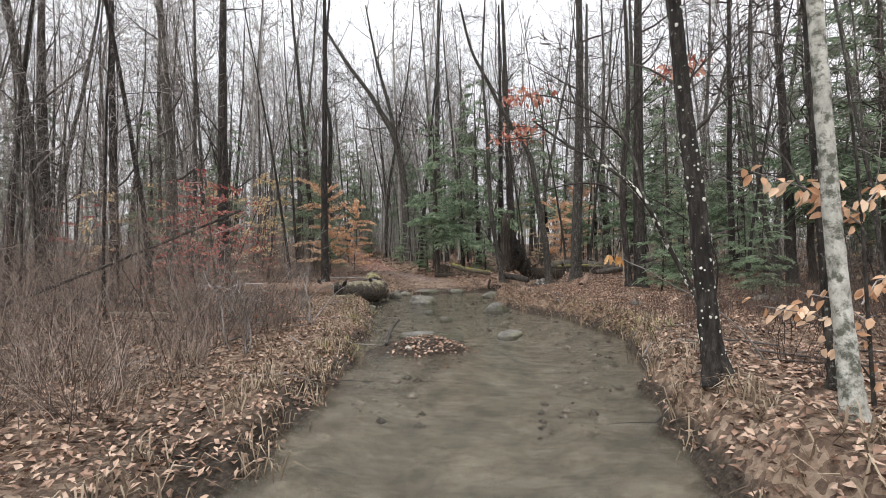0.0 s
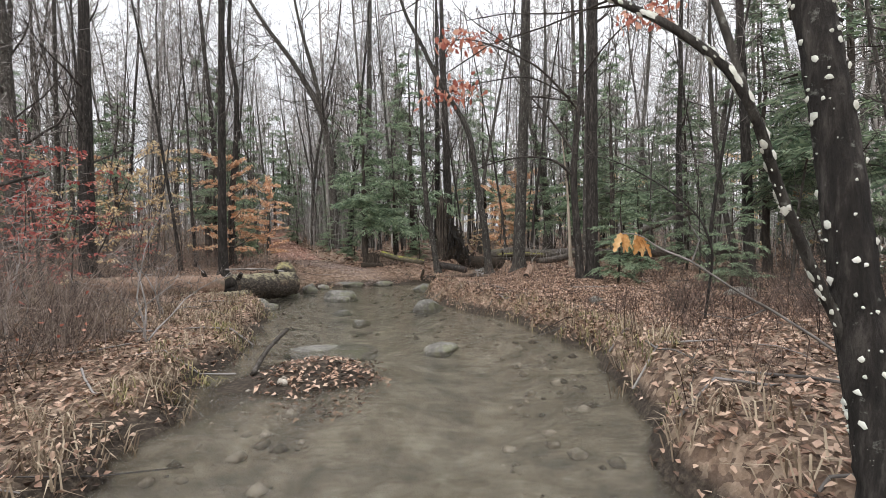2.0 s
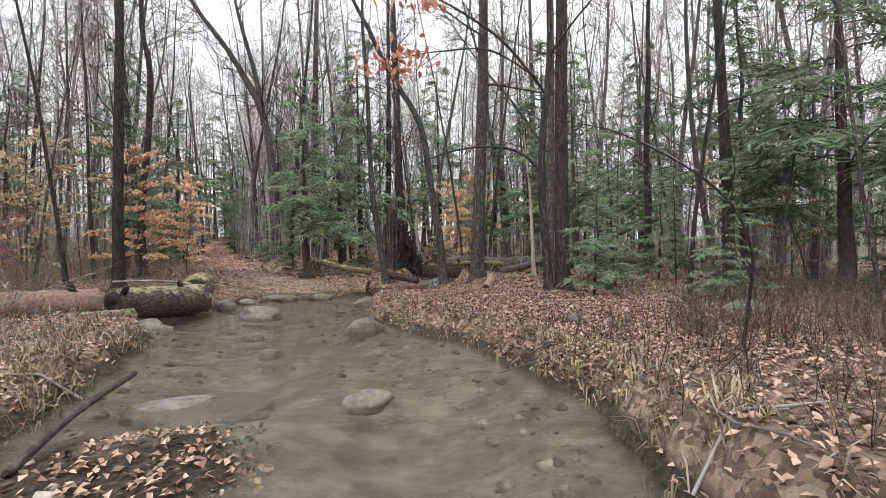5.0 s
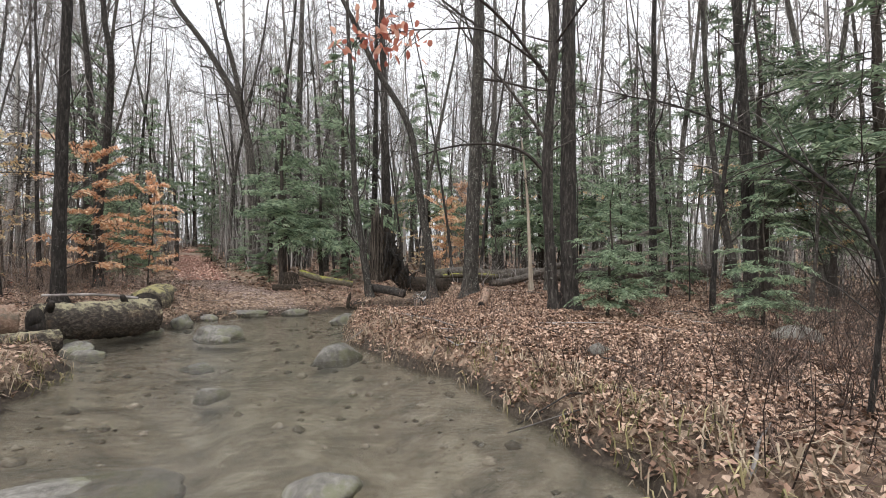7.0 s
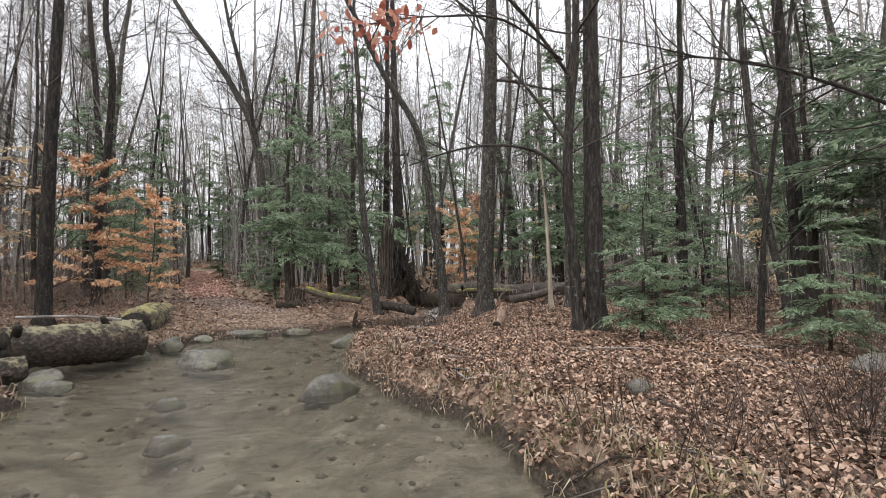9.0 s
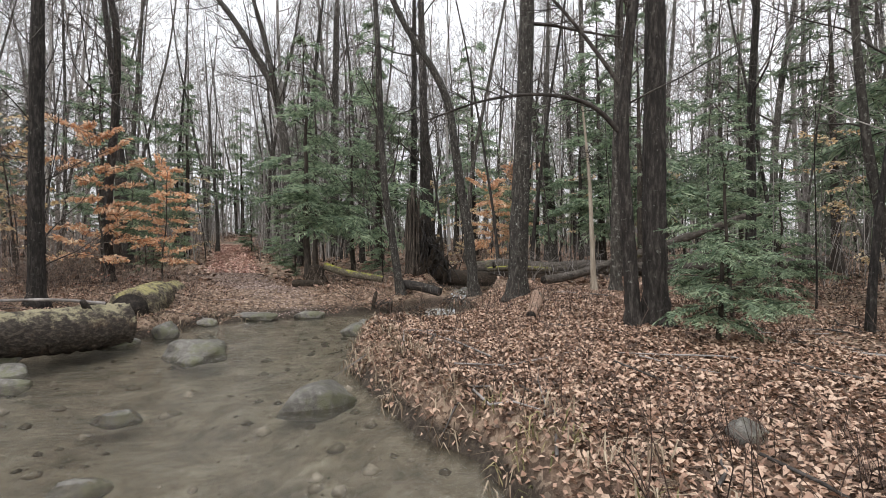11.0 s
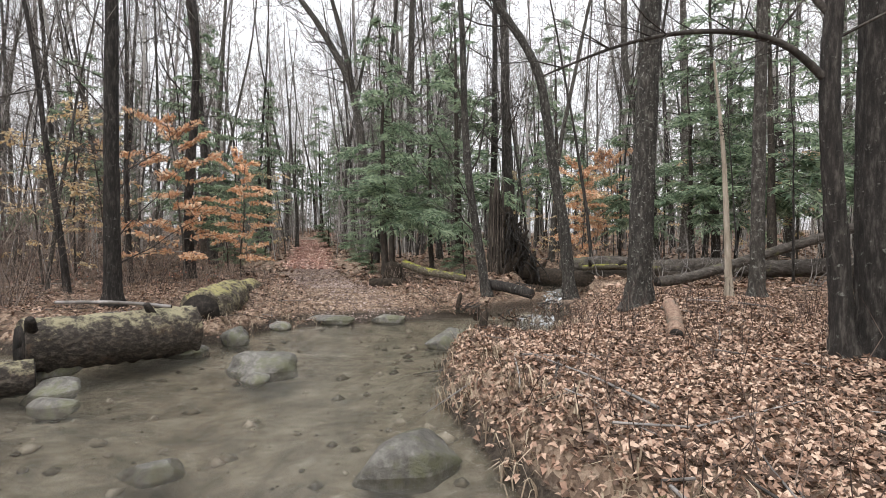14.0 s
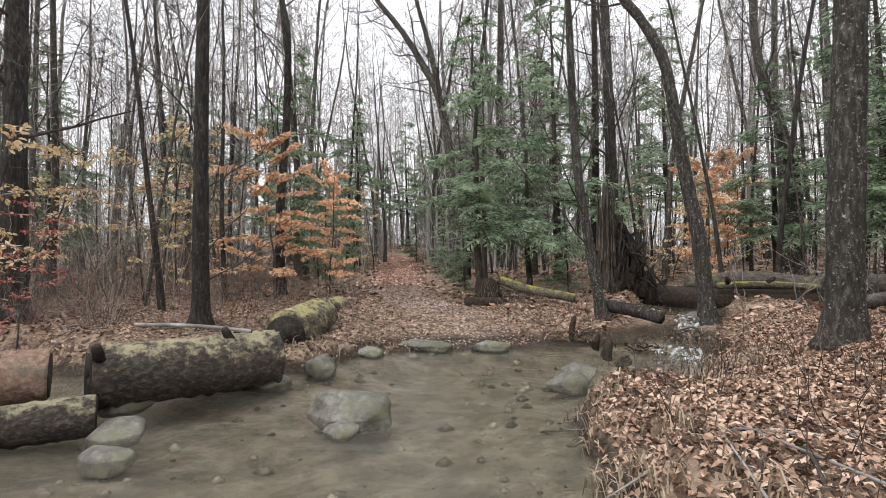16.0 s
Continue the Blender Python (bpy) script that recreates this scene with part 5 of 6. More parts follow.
# Small falls of broken white water.
for x0, x1, y, z0, z1 in ((1.75, 2.4, 16.5, 0.13, 0.0), (2.3, 2.85, 18.85, 0.31, 0.13)):
    xs, ys = np.linspace(x0, x1, 40), np.linspace(y - 0.7, y + 0.1, 40)
    mid, half = (x0 + x1) / 2, (x1 - x0) / 2
    fall = grid_mesh("small_waterfall", xs, ys, lambda gx, gy: z1 + 0.012 + (z0 - z1) * step(y - 0.3, y - 0.02, gy + 0.1 * waves(gx, gy, 5, 8)) + 0.01 * waves(gx, gy, 15, 9) * step(y - 0.65, y - 0.3, gy) - 0.1 * step(0.45, 1.0, np.abs(gx - mid) / half + 0.25 * waves(gx, gy, 6, 7)) - 0.06 * (1 - step(y - 0.7, y - 0.5, gy + 0.1 * waves(gx, gy, 9, 3))), FOAM)
    tagged(fall, "small white cascade between brook pools", "waterfall", "small falls")


# ---- the wood around ----
def free_spots(count, box, rng, gap, test, taken):
    out = []
    for k in range(count * 40):
        if len(out) == count:
            break
        x, y = rng.uniform(box[0], box[1]), rng.uniform(box[2], box[3])
        if not test(x, y) or any((x - a) ** 2 + (y - b) ** 2 < gap * gap for a, b in taken):
            continue
        out.append((x, y)), taken.append((x, y))
    return out


def off_track(x, y, clear, water=0.4):
    a, b = np.array([x]), np.array([y])
    return float(to_line(a, b, TRAIL, False)[0]) > clear and float(brook_distance(a, b)[0]) > water


PLACED = [(1.3, 25.9), (0.7, 26.6), (6.5, 25.5), (9.2, 30.5), (-16.2, 14.7), (-12.8, 14.2), (-9.6, 13.2), (3.62, 2.6), (-4.87, 14.5), (-6.45, 18.4), (1.1, 18.4), (2.8, 18.8), (3.5, 14.9), (5.4, 16.6), (5.97, 16.9), (4.86, 12.35), (9.0, 13.3), (8.6, 13.1), (-8.2, 13.8), (-5.9, 28.4), (-3.7, 30.8), (3.04, 2.9), (3.32, 1.98)]
rng = random.Random(71)
taken = list(PLACED)

# Hemlocks behind the mossy log, by the trail and on the slope.
hem_a = hemlock(81, 7.5, 0.11, 2.4, 0.22, 50, 1.15, NEEDLE)
hem_b = hemlock(82, 11, 0.15, 3.0, 0.24, 48, 1.8, NEEDLE)
hem_c = hemlock(83, 3.4, 0.04, 1.15, 0.12, 46, 0.5, NEEDLE, label="young green hemlock with feathery low branches")
for i, (ob, x, y, s) in enumerate(((hem_a, -1.95, 20.5, 1.0), (hem_b, -0.4, 24.5, 0.95), (hem_c, 5.15, 11.5, 0.78))):
    ob.matrix_basis = set_at(ob, x, y, i * 1.3, s)
    taken.append((x, y))
for ob, x, y, s in ((hem_a, -2.7, 23.8, 0.95), (hem_b, -10.8, 24.8, 0.95), (hem_a, -1.0, 22.5, 0.85), (hem_b, 2.8, 38.0, 1.0), (hem_a, -11.0, 30, 1.2), (hem_c, 6.3, 13.2, 1.15), (hem_c, 7.0, 10.6, 0.9), (hem_c, -2.6, 21.3, 1.0),
                    (hem_c, 0.2, 21.2, 0.9), (hem_a, 13.0, 15.5, 0.8), (hem_b, 10.2, 11.7, 0.95), (hem_b, 12.4, 9.6, 1.0), (hem_b, 8.0, 24.0, 1.0), (hem_a, 5.8, 25.0, 0.9), (hem_a, 11.0, 20.5, 1.0), (hem_b, 15, 22, 1.1), (hem_a, -8.2, 20.6, 0.8),
                    (hem_c, 8.6, 15.6, 1.2), (hem_a, -14.5, 18.0, 1.0), (hem_c, 11.2, 11.6, 1.4), (hem_b, 3.6, 31.0, 1.1), (hem_a, -6.6, 34.0, 1.2), (hem_c, -7.6, 21.6, 0.9), (hem_b, 8.3, 21.2, 0.85), (hem_a, 6.9, 22.8, 0.9), (hem_b, 12.6, 24.5, 1.0), (hem_a, -13.2, 21.6, 1.0), (hem_c, -8.6, 25.6, 1.1), (hem_c, -5.2, 27.0, 1.0), (hem_c, -9.2, 33.5, 1.3), (hem_a, -14.6, 36.5, 0.9), (hem_a, -15.5, 52.5, 1.2), (hem_b, -17.5, 51, 1.2), (hem_b, -20, 45, 1.1), (hem_b, -9.6, 45, 1.1), (hem_a, -18.5, 58, 1.7), (hem_a, 9.9, 14.0, 1.0)):
    copy_thing(ob, set_at(ob, x, y, rng.uniform(0, 6.28), s))
    taken.append((x, y))

# Beeches and oaks that keep dry leaves.
bee_a = leafy_sapling("beech_sapling", 91, 4.0, 0.03, 1.45, 27, LEAF_ORANGE, 4200, "young beech with tiers of orange leaves", size=0.092)
bee_b = leafy_sapling("beech_sapling", 92, 3.6, 0.025, 1.1, 12, LEAF_YELLOW, 520, "young beech with sparse yellow-tan leaves", size=0.075)
red_a = leafy_sapling("red_sapling", 93, 3.2, 0.02, 1.3, 18, LEAF_CRIMSON, 400, "low sapling with dull red leaves", size=0.085)
for i, (ob, x, y, s) in enumerate(((bee_a, -6.0, 17.6, 1.0), (bee_b, -8.0, 16.0, 1.0), (red_a, -6.8, 10.8, 1.1))):
    ob.matrix_basis = set_at(ob, x, y, i * 2.0, s)
for ob, x, y, s in ((bee_a, -5.4, 18.9, 0.8), (bee_b, -9.2, 18.8, 1.4), (bee_b, -9.5, 17.6, 1.3), (bee_b, -7.4, 12.6, 1.1), (bee_b, -10.6, 15.2, 1.1), (bee_b, -11.6, 19.4, 1.4), (red_a, -5.9, 9.2, 0.9), (red_a, -5.0, 8.5, 0.75), (red_a, -5.5, 10.0, 0.8), (red_a, -9.8, 13.0, 1.0), (red_a, -8.6, 12.4, 0.8), (red_a, -12.4, 12.2, 1.0), (red_a, -6.4, 12.9, 0.6), (bee_a, 3.9, 24.6, 1.0), (bee_b, 4.6, 27.5, 1.3),
                    (bee_a, 5.6, 30.0, 1.2), (bee_b, 9.5, 22.5, 1.2), (bee_b, 13.0, 18.5, 1.4), (bee_b, -9.0, 28.0, 1.3), (bee_a, -16.5, 26.0, 1.3), (bee_b, 1.9, 29.5, 1.2), (bee_b, 3.2, 26.5, 1.0), (bee_b, 5.4, 27.0, 1.2), (bee_b, 7.4, 28.5, 1.3), (bee_b, 2.6, 24.8, 0.9), (bee_a, 6.2, 33.0, 1.2), (bee_b, 9.8, 27.0, 1.3), (bee_b, -12.0, 16.6, 1.3), (bee_b, 11.5, 14.0, 0.9), (bee_b, -12.5, 12.0, 1.2)):
    copy_thing(ob, set_at(ob, x, y, rng.uniform(0, 6.28), s))

# Bare trees.
kinds = [bare_tree(101 + k, t, r, 3, (16, 6, 8), b) for k, (t, r, b) in enumerate(((17, 0.095, BARK_GREY), (20, 0.12, BARK), (15, 0.065, BARK_GREY), (21, 0.14, BARK_GREY), (16, 0.08, BARK)))]
slim = [bare_tree(121 + k, t, r, 3, (11, 5, 7), b) for k, (t, r, b) in enumerate(((10, 0.036, BARK_GREY), (13, 0.045, BARK_GREY), (8, 0.03, BARK), (14, 0.05, BARK)))]
spots = free_spots(48, (-30, -7, 9, 40), rng, 1.7, lambda x, y: off_track(x, y, 2.2), taken)
spots += free_spots(44, (6.5, 30, 13, 40), rng, 1.7, lambda x, y: off_track(x, y, 2.2), taken)
spots += free_spots(40, (-12, 12, 24, 48), rng, 1.6, lambda x, y: off_track(x, y, 2.2), taken)
spots += free_spots(6, (-15, -6.5, 2, 9), rng, 1.3, lambda x, y: off_track(x, y, 2.2), taken)
spots += free_spots(7, (10, 16, 4, 13), rng, 1.6, lambda x, y: off_track(x, y, 2.2), taken)
spots += [(-11.2, 33.5), (-8.6, 36.0), (-9.4, 40.5), (-16.4, 42.5), (-17.5, 46), (-11.4, 46.5), (-14.6, 51.5), (-12.2, 54), (-16.6, 56), (-14, 60), (-18.5, 52), (-7.8, 32.2), (-13.4, 36.6)]
plant_all(kinds, spots, rng, 0.8, 1.25, 0.018)
spots = free_spots(50, (-24, -6, 7, 26), rng, 0.9, lambda x, y: off_track(x, y, 2.0), taken)
spots += free_spots(46, (6.2, 22, 5, 26), rng, 0.9, lambda x, y: off_track(x, y, 2.0), taken)
spots += free_spots(60, (-10, 9, 22, 42), rng, 0.9, lambda x, y: off_track(x, y, 1.9), taken)
spots += free_spots(22, (-13, -3.6, 2.5, 9), rng, 0.8, lambda x, y: off_track(x, y, 2.2, 1.5), taken)
plant_all(slim, spots, rng, 0.7, 1.2, 0.03)

# Undergrowth.
shrubs = [brush(131 + k, t, n, "dense clump of thin bare reddish-brown stems") for k, (t, n) in enumerate(((1.3, 42), (1.0, 46), (1.7, 36), (0.8, 44)))]
shrubs.append(brush(137, 1.1, 13, "thin brown stems with a few dull red leaves", LEAF_RED, 26))
def thicket(seed, tall, stems, bark, label):
    """A tall bush of arching stems that branch down to fine twigs."""
    rng = random.Random(seed)
    ob = thing("tall_shrub", (0, 0, 0), label, "shrub", "tall bare bushes")
    sh = Shape()
    for k in range(stems):
        a, q = rng.uniform(0, 6.28), rng.uniform(0, 0.35)
        d = Vector((math.cos(a) * 0.32, math.sin(a) * 0.32, 1)).normalized()
        grow(sh, Vector((math.cos(a) * q, math.sin(a) * q, -0.05)), d, tall * rng.uniform(0.45, 1.1), rng.uniform(0.005, 0.011), 1, 3, rng, 0.0, 0.17, (0, 7, 6), 0.22, None, 0.0026)
    part("stem_tangle", sh, bark, ob)["kind"] = "stuff"
    return ob


tangle = [thicket(161 + k, t, n, STEM, "tall bare grey-brown bush of tangled twigs") for k, (t, n) in enumerate(((2.6, 11), (2.0, 13), (3.1, 9)))]
dark_tangle = [thicket(171 + k, t, n, TWIG_NEAR, "tall dark bare bush of tangled twigs") for k, (t, n) in enumerate(((2.4, 11), (1.7, 13), (3.0, 9)))]
held = []
plant_all(tangle, free_spots(36, (-11, -2.3, 2.4, 8.4), rng, 0.7, lambda x, y: off_track(x, y, 0, 1.6), held) + free_spots(38, (-16, -6.2, 10.5, 20), rng, 0.8, lambda x, y: off_track(x, y, 2.2), held), rng, 0.5, 1.05, 0.08)
plant_all(dark_tangle, free_spots(24, (4.3, 10, 3.6, 9.2), rng, 0.7, lambda x, y: off_track(x, y, 0, 0.9), held) + free_spots(16, (7.5, 14, 9, 17), rng, 0.9, lambda x, y: off_track(x, y, 2.2), held), rng, 0.45, 0.9, 0.08)
near = []
spots = free_spots(145, (-11, -1.2, 0.5, 13), rng, 0.42, lambda x, y: off_track(x, y, 0, 1.3) and not (-5.2 < x < -2.0 and 9.2 < y), near)
spots += free_spots(115, (3.4, 10, 1.5, 13), rng, 0.36, lambda x, y: off_track(x, y, 0, 0.45) and (y < 9 or x > 6.2), near)
spots += free_spots(40, (-13, -4.8, 13, 21), rng, 0.6, lambda x, y: off_track(x, y, 1.6), near)
spots += free_spots(28, (5.5, 14, 13, 22), rng, 0.7, lambda x, y: off_track(x, y, 1.6), near)
plant_all(shrubs, [s for s in spots if s[0] < 0], rng, 0.45, 1.0, 0.1)
low = [brush(141 + k, 0.75, 22, "low thicket of thin reddish-brown stems", bark=STEM_RED) for k in range(3)]
spots += free_spots(40, (4.9, 9.5, 4.5, 8.8), rng, 0.33, lambda x, y: off_track(x, y, 0, 0.9), near)
plant_all(low, [s for s in spots if s[0] > 0], rng, 0.5, 1.0, 0.1)


# ---- far woods, leaf litter and grass ----
def merged(name, sources, places, material, label, category):
    """Many copies of some meshes as one mesh."""
    vs, fs, base = [], [], 0
    for me, m in places:
        v = sources[me][0]
        mm = np.array(m)
        vs.append(v @ mm[:3, :3].T + mm[:3, 3])
        fs += [tuple(i + base for i in f) for f in sources[me][1]]
        base += len(v)
    me = bpy.data.meshes.new(name)
    me.from_pydata(np.concatenate(vs).tolist(), [], fs)
    me.materials.append(material)
    return tagged(new(name, me), label, category, kind="stuff")


rng = random.Random(151)
far_kinds = []
for k in range(7):
    sh = Shape()
    tall, r = rng.uniform(14, 22), rng.uniform(0.04, 0.11)
    pts = [Vector((0, 0, -0.3))]
    d = Vector((rng.gauss(0, 0.04), rng.gauss(0, 0.04), 1))
    for i in range(6):
        d = (d + jitter(rng, 0.05) + Vector((0, 0, 0.05))).normalized()
        pts.append(pts[-1] + d * tall / 6)
    sh.tube(pts, [r * (1 - 0.14 * i) for i in range(7)], 5)
    for j in range(38):
        f = 1.0 + 4.99 * rng.random() ** 0.75
        q = pts[int(f)].lerp(pts[int(f) + 1], f % 1)
        u = spin(Vector((0, 0, 1)), rng.uniform(0.4, 1.2), rng.uniform(0, 6.28), rng)
        e = q + u * rng.uniform(0.8, 2.2)
        sh.ribbon(q, e, 0.026, rng)
        for s in range(5):
            g = q.lerp(e, rng.uniform(0.2, 1))
            sh.ribbon(g, g + (u + jitter(rng, 0.6)).normalized() * rng.uniform(0.4, 1.2), 0.014, rng)
    far_kinds.append((np.array([tuple(v) for v in sh.v]), sh.f))
places = []


def far_place(x, y, lo, hi):
    places.append((rng.randrange(7), Matrix.Translation((x, y, h(x, y))) @ Matrix.Rotation(rng.uniform(0, 6.28), 4, "Z") @ Matrix.Scale(rng.uniform(lo, hi), 4)))


while len(places) < 760:
    a, q = rng.uniform(-1.6, 1.6), 24 + 86 * rng.random() ** 1.2
    x, y = q * math.sin(a), 6 + q * math.cos(a)
    if float(to_line(np.array([x]), np.array([y]), TRAIL, False)[0]) > 2.0:
        far_place(x, y, 0.7, 1.3)
while len(places) < 880:
    x, y = rng.uniform(-27, -5), rng.uniform(45, 76)
    if float(to_line(np.array([x]), np.array([y]), TRAIL, False)[0]) > 1.0:
        far_place(x, y, 0.7, 1.2)
while len(places) < 970:
    x, y = rng.uniform(-40, 40), rng.uniform(-45, -4)
    if abs(x - 1.6) > 4:
        far_place(x, y, 0.8, 1.3)
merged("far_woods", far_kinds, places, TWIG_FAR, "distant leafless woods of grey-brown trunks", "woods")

# Far evergreens, as one mass of sprays, their haze put into the needle colour.
sh = Shape()
for k in range(80):
    a, q = rng.uniform(-1.1, 1.1), rng.uniform(30, 70)
    x, y = q * math.sin(a) - 2, 8 + q * math.cos(a)
    if float(to_line(np.array([x]), np.array([y]), TRAIL, False)[0]) < 3.5:
        continue
    t, g = rng.uniform(7, 14), h(x, y)
    sh.tube([Vector((x, y, g)), Vector((x, y, g + t))], [0.14, 0.02], 5)
    for j in range(130):
        f = rng.uniform(0.08, 1)
        b, w = rng.uniform(0, 6.28), 2.6 * (1.05 - f) * rng.uniform(0.3, 1.0)
        u = Vector((math.cos(b), math.sin(b), -0.25 + rng.gauss(0, 0.15))).normalized()
        p = Vector((x, y, g + t * f)) + u * w * 0.3
        for e in range(5):
            sh.chip(p + u * w * e * 0.16, (u + jitter(rng, 0.45)).normalized(), (Vector((0, 0, 1)) + jitter(rng, 0.4)).normalized(), rng.uniform(0.3, 0.6), rng.uniform(0.12, 0.25))
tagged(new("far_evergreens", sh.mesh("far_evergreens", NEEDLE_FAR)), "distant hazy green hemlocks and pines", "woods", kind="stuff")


sh = Shape()
pr = np.random.RandomState(152)
pa, pq = pr.uniform(-1.25, 1.25, 6500), pr.uniform(14, 66, 6500)
px, py = pq * np.sin(pa), 7 + pq * np.cos(pa)
ok = (to_line(px, py, TRAIL, False) > 1.7) & ((py > 27) | (np.abs(px) > 10))
px, py = px[ok], py[ok]
tx, ty = pr.uniform(-30, 2, 9000), pr.uniform(19, 64, 9000)
td = to_line(tx, ty, TRAIL, False)
ok = (td > 1.1) & (td < 4.5) & (brook_distance(tx, ty) > 0.6) & (ty > 24 + 5 * pr.rand(9000)) & (tx < -2)
px, py = np.concatenate([px, tx[ok]]), np.concatenate([py, ty[ok]])
for x, y, z in zip(px.tolist(), py.tolist(), height(px, py).tolist()):
    p = Vector((x, y, z))
    tall = rng.uniform(0.8, 4.5)
    e = p + Vector((rng.gauss(0, 0.12), rng.gauss(0, 0.12), 1)) * tall
    sh.ribbon(p, e, 0.006 + 0.0024 * tall, rng)
    for j in range(5):
        g = p.lerp(e, rng.uniform(0.25, 1))
        sh.ribbon(g, g + (Vector((0, 0, 0.7)) + jitter(rng, 0.6)) * rng.uniform(0.3, 0.9), 0.0065, rng)
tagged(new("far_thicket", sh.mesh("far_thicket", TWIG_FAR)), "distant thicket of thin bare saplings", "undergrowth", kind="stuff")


def scatter(name, n, box, seed, length, width, material, label, category, keep, lift=0.012, steep=0.35):
    """Many small folded leaves lying on the ground, as one mesh."""
    r = np.random.RandomState(seed)
    x, y = r.uniform(box[0], box[1], n), r.uniform(box[2], box[3], n)
    ok = keep(x, y, r)
    x, y = x[ok], y[ok]
    n = len(x)
    p = np.stack([x, y, height(x, y) + lift + r.uniform(0, 0.02, n)], -1)
    a = r.uniform(0, 6.28, n)
    u = np.stack([np.cos(a), np.sin(a), r.normal(0, steep, n)], -1)
    u /= np.linalg.norm(u, axis=1)[:, None]
    w = np.stack([-np.sin(a), np.cos(a), r.normal(0, steep, n)], -1)
    w /= np.linalg.norm(w, axis=1)[:, None]
    ln, wd = length * r.uniform(0.6, 1.35, n)[:, None], width * r.uniform(0.6, 1.3, n)[:, None]
    up = np.array([0, 0, 1.0]) * wd * r.uniform(0.05, 0.45, n)[:, None]
    v = np.stack([p - u * ln / 2, p + w * wd / 2 + up, p + u * ln / 2, p - w * wd / 2 + up], 1).reshape(-1, 3)
    i = np.arange(n) * 4
    f = np.concatenate([np.stack([i, i + 1, i + 2], -1), np.stack([i, i + 2, i + 3], -1)])
    me = bpy.data.meshes.new(name)
    me.from_pydata(v.tolist(), [], f.tolist())
    me.materials.append(material)
    return tagged(new(name, me), label, category, kind="stuff")


def dry(x, y, r):
    d = brook_distance(x, y)
    path = (y > 14) & (to_line(x, y, TRAIL, False) < 0.6 + 0.35 * r.rand(len(x)))
    return ((d > 0.06 + 0.25 * r.rand(len(x)) ** 2) & ~path) | ((np.hypot((x - 0.45) / 0.65, (y - 5.9) / 1.0) < 0.72 + 0.3 * r.rand(len(x))))


scatter("leaf_litter", 70000, (1.0, 6.5, 6.5, 17.5), 4, 0.054, 0.033, LITTER, "deep curled russet leaves on the mound", "fallen leaves", dry, 0.018, 0.6)
scatter("leaf_litter", 150000, (-6.5, 8.5, -0.5, 21), 5, 0.056, 0.037, LITTER, "thick litter of fallen tan and russet leaves", "fallen leaves", dry)
scatter("leaf_litter", 16000, (-9, 10, -9, -0.4), 17, 0.085, 0.055, LITTER, "fallen leaves beside the flooded track", "fallen leaves", dry)
scatter("leaf_litter", 24000, (-17, -6.4, 1, 20), 15, 0.085, 0.055, LITTER, "fallen leaves under the bare brush", "fallen leaves", dry)
scatter("leaf_litter", 15000, (8.4, 16, 2, 20), 16, 0.085, 0.055, LITTER, "fallen leaves on the brushy slope", "fallen leaves", dry)
scatter("leaf_litter", 32000, (-26, 26, 18, 60), 6, 0.2, 0.13, LITTER, "fallen russet leaves on the trail and wood floor", "fallen leaves", dry)


def on_path(x, y, r):
    return (to_line(x, y, TRAIL, False) < 0.5 + 0.6 * r.rand(len(x))) & (brook_distance(x, y) > 0.1)


scatter("path_leaves", 30000, (-7, 0.5, 14.5, 25), 25, 0.05, 0.034, PATH_LEAF, "trodden grey-brown leaves on the trail", "fallen leaves", on_path)
scatter("path_leaves", 90000, (-17, -4, 23, 50), 26, 0.11, 0.075, PATH_RED, "pinkish russet leaves on the rising trail", "fallen leaves", on_path)


def stalks(name, n, box, seed, lo, hi, material, label, keep):
    """Thin upright seedlings and dead stalks, each a bent stem with a few twigs, as one mesh."""
    r = np.random.RandomState(seed)
    x, y = r.uniform(box[0], box[1], n), r.uniform(box[2], box[3], n)
    ok = keep(x, y, r)
    x, y = x[ok], y[ok]
    g, sh = random.Random(seed), Shape()
    for px, py, pz in zip(x.tolist(), y.tolist(), height(x, y).tolist()):
        p, tall = Vector((px, py, pz - 0.02)), g.uniform(lo, hi)
        bend = p + Vector((g.gauss(0, 0.15), g.gauss(0, 0.15), 0.55)) * tall
        tip = bend + Vector((g.gauss(0, 0.2), g.gauss(0, 0.2), 0.5)) * tall
        sh.tube([p, bend, tip], [0.0036, 0.0028, 0.001], 3)
        for k in range(4):
            q = bend.lerp(tip, g.random())
            sh.ribbon(q, q + (Vector((0, 0, 0.5)) + jitter(g, 0.6)) * tall * g.uniform(0.15, 0.4), 0.0016, g)
    return tagged(new(name, sh.mesh(name, material)), label, "undergrowth", kind="stuff")


def slope(x, y, r):
    return (brook_distance(x, y) > 0.25) & (waves(x, y, 0.8, 21) + r.normal(0, 0.5, len(x)) > -0.3)


stalks("dry_stalks", 2300, (1.2, 10, 4, 15), 31, 0.15, 0.55, STEM_RED, "thin reddish-brown stalks standing in fallen leaves", slope)
stalks("dry_stalks", 2200, (-10, -0.8, 1, 12.5), 32, 0.25, 0.9, STEM, "thin grey-brown stalks standing in dead grass", lambda x, y, r: (brook_distance(x, y) > 1.1) & slope(x, y, r))
stalks("dry_stalks", 1800, (-10, 1.5, 15, 22), 33, 0.2, 0.6, STEM, "thin brown stalks standing beside the trail", lambda x, y, r: (to_line(x, y, TRAIL, False) > 1.1) & (brook_distance(x, y) > 0.3))

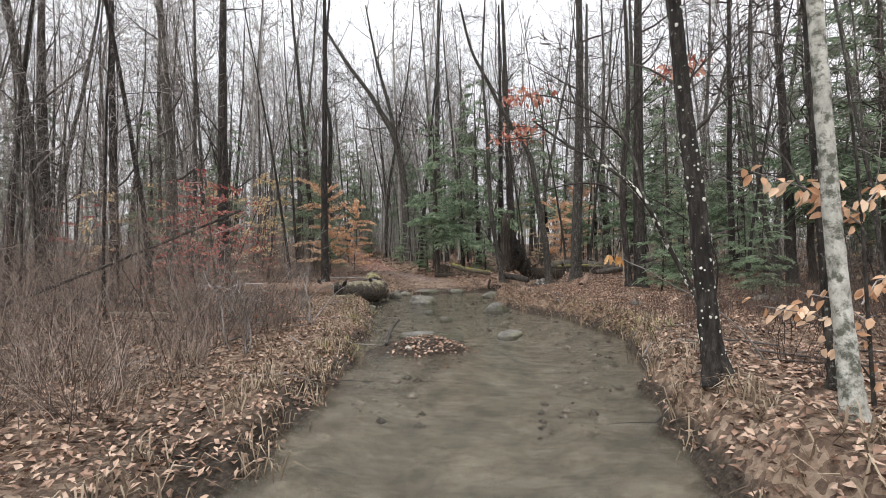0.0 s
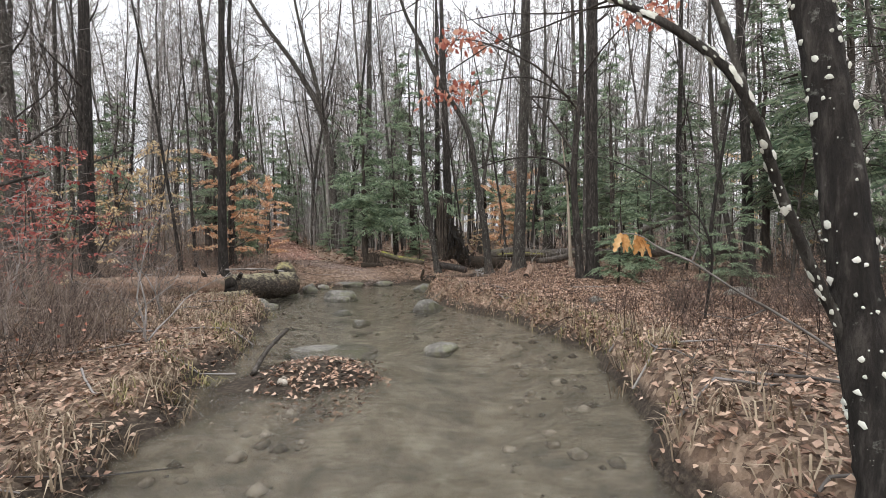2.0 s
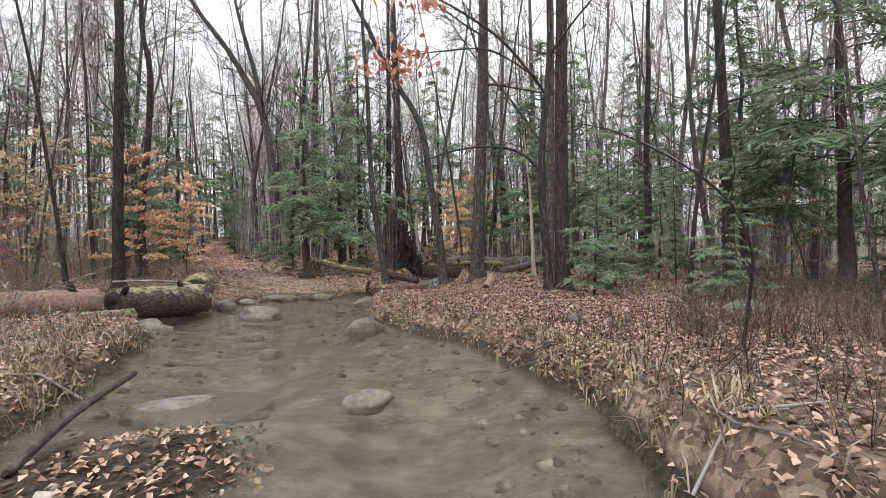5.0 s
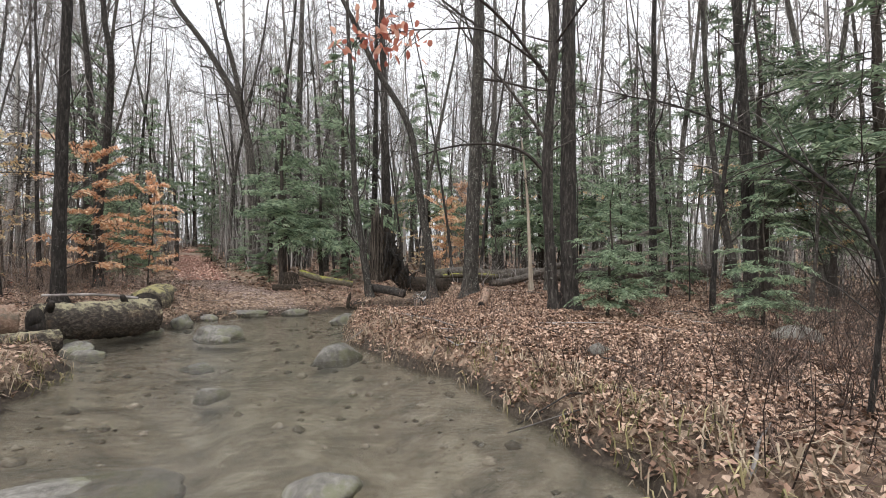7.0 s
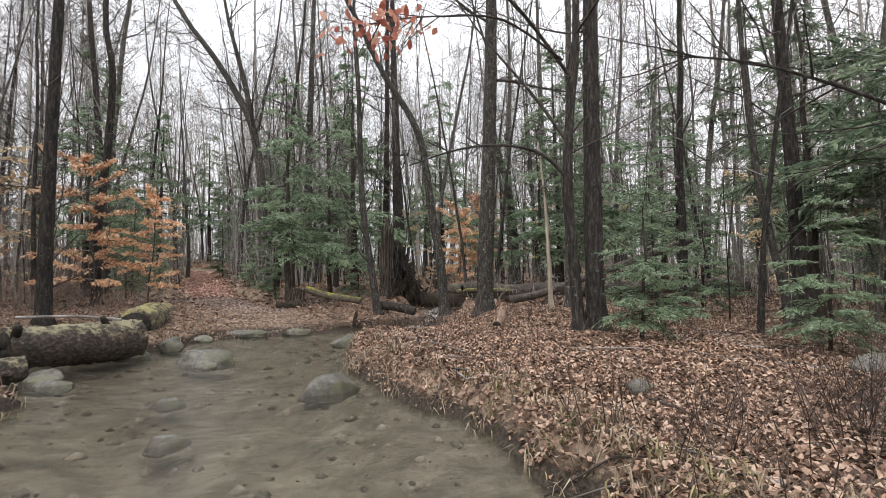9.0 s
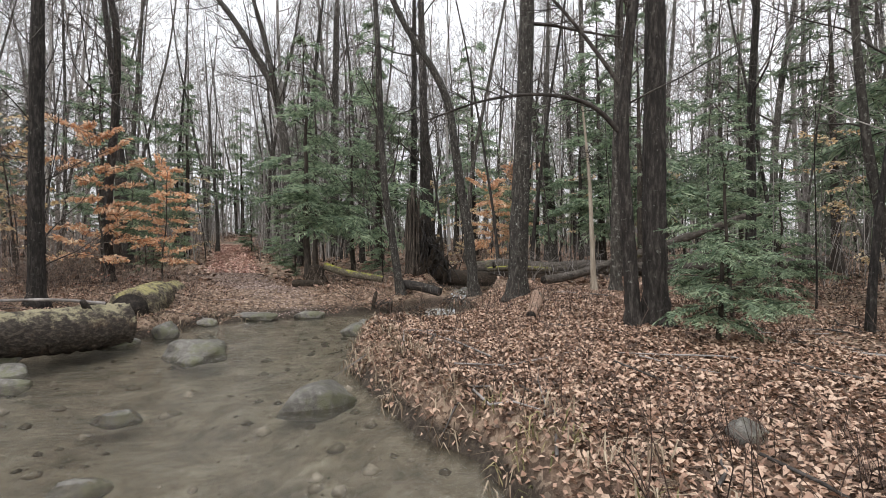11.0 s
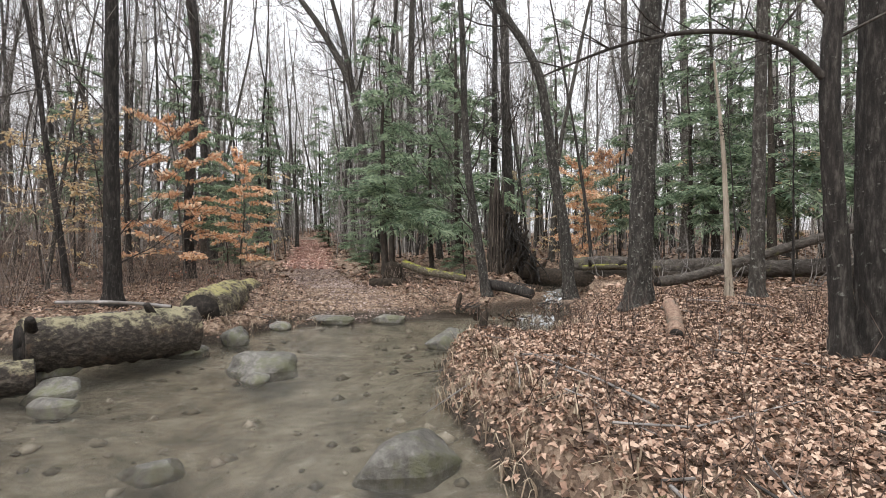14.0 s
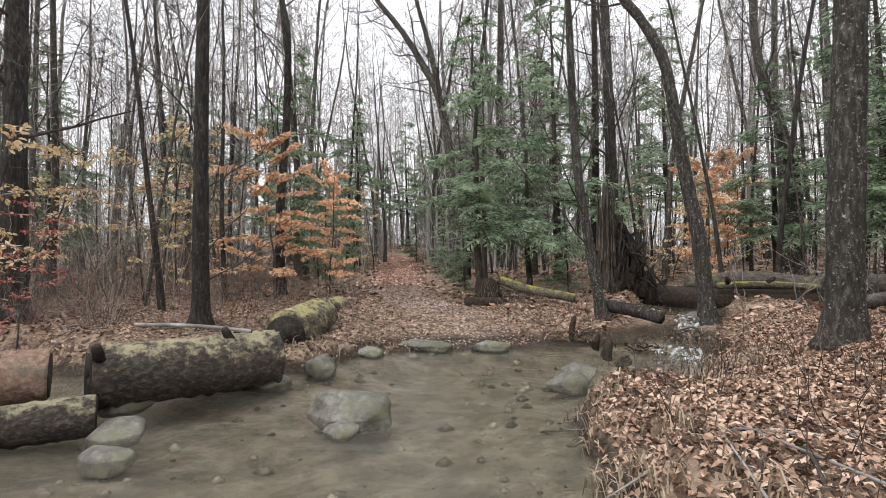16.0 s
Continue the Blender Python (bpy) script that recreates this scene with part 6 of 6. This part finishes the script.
# Fallen sticks among the leaves.
rng = random.Random(34)
sh = Shape()
for k in range(420):
    x, y = rng.uniform(-9, 9), rng.uniform(3, 22)
    if not off_track(x, y, 0.9, 0.2):
        continue
    a, q = rng.uniform(0, 6.28), rng.uniform(0.15, 0.7)
    d = Vector((math.cos(a), math.sin(a), 0))
    pts = [Vector((x, y, 0)) + d * (q * s) + Vector((rng.gauss(0, 0.02), rng.gauss(0, 0.02), 0)) for s in (-1, -0.3, 0.4, 1)]
    for p in pts:
        p.z = h(p.x, p.y) + 0.025 + rng.uniform(0, 0.02)
    r = rng.uniform(0.004, 0.013)
    sh.tube(pts, [r, r * 0.9, r * 0.75, r * 0.4], 5)
tagged(new("fallen_sticks", sh.mesh("fallen_sticks", TWIG)), "grey-brown sticks lying among fallen leaves", "sticks", kind="stuff")


def tufts(name, n, box, seed, tall, material, label, keep):
    """Bent grass blades as one mesh."""
    r = np.random.RandomState(seed)
    cx, cy = r.uniform(box[0], box[1], n), r.uniform(box[2], box[3], n)
    ok = keep(cx, cy, r)
    cx, cy = cx[ok], cy[ok]
    k = 14
    x, y = np.repeat(cx, k) + r.normal(0, 0.06, len(cx) * k), np.repeat(cy, k) + r.normal(0, 0.06, len(cx) * k)
    n = len(x)
    z = height(x, y) - 0.01
    a = r.uniform(0, 6.28, n)
    ln = tall * r.uniform(0.4, 1.2, n)
    bend = r.uniform(0.4, 1.3, n)
    d = np.stack([np.cos(a), np.sin(a), 0 * a], -1)
    w = np.stack([-np.sin(a), np.cos(a), 0 * a], -1) * 0.0045
    p = np.stack([x, y, z], -1)
    up = np.array([0, 0, 1.0])
    mid = p + d * (ln * bend * 0.35)[:, None] + up * (ln * 0.6)[:, None]
    tip = p + d * (ln * bend)[:, None] + up * (ln * (1 - 0.55 * bend))[:, None]
    v = np.stack([p - w, p + w, mid + w, mid - w, tip], 1).reshape(-1, 3)
    i = np.arange(n) * 5
    f = np.stack([i, i + 1, i + 2, i + 3], -1).tolist() + np.stack([i + 3, i + 2, i + 4], -1).tolist()
    me = bpy.data.meshes.new(name)
    me.from_pydata(v.tolist(), [], f)
    me.materials.append(material)
    return tagged(new(name, me), label, "grass", kind="stuff")


def bank(x, y, r):
    d = brook_distance(x, y)
    return (d > 0.02) & (d < 0.6) & (r.rand(len(x)) < 0.75) & (y < 16)


def left_field(x, y, r):
    d = brook_distance(x, y)
    return (d > 0.3) & (waves(x, y, 0.9, 12) + r.normal(0, 0.4, len(x)) > 0.1)


tufts("dry_grass", 2200, (-4, 4.5, 0, 16), 7, 0.22, STRAW, "straw-coloured dead grass along the bank", bank)
tufts("dry_grass", 1700, (-9, 0.2, -0.5, 12.5), 8, 0.22, STRAW, "matted dead straw grass on the low bank", left_field)
tufts("green_grass", 420, (-2.4, 3.8, 4.5, 10), 9, 0.16, GREENGRASS, "faded green grass tufts at the water", bank)
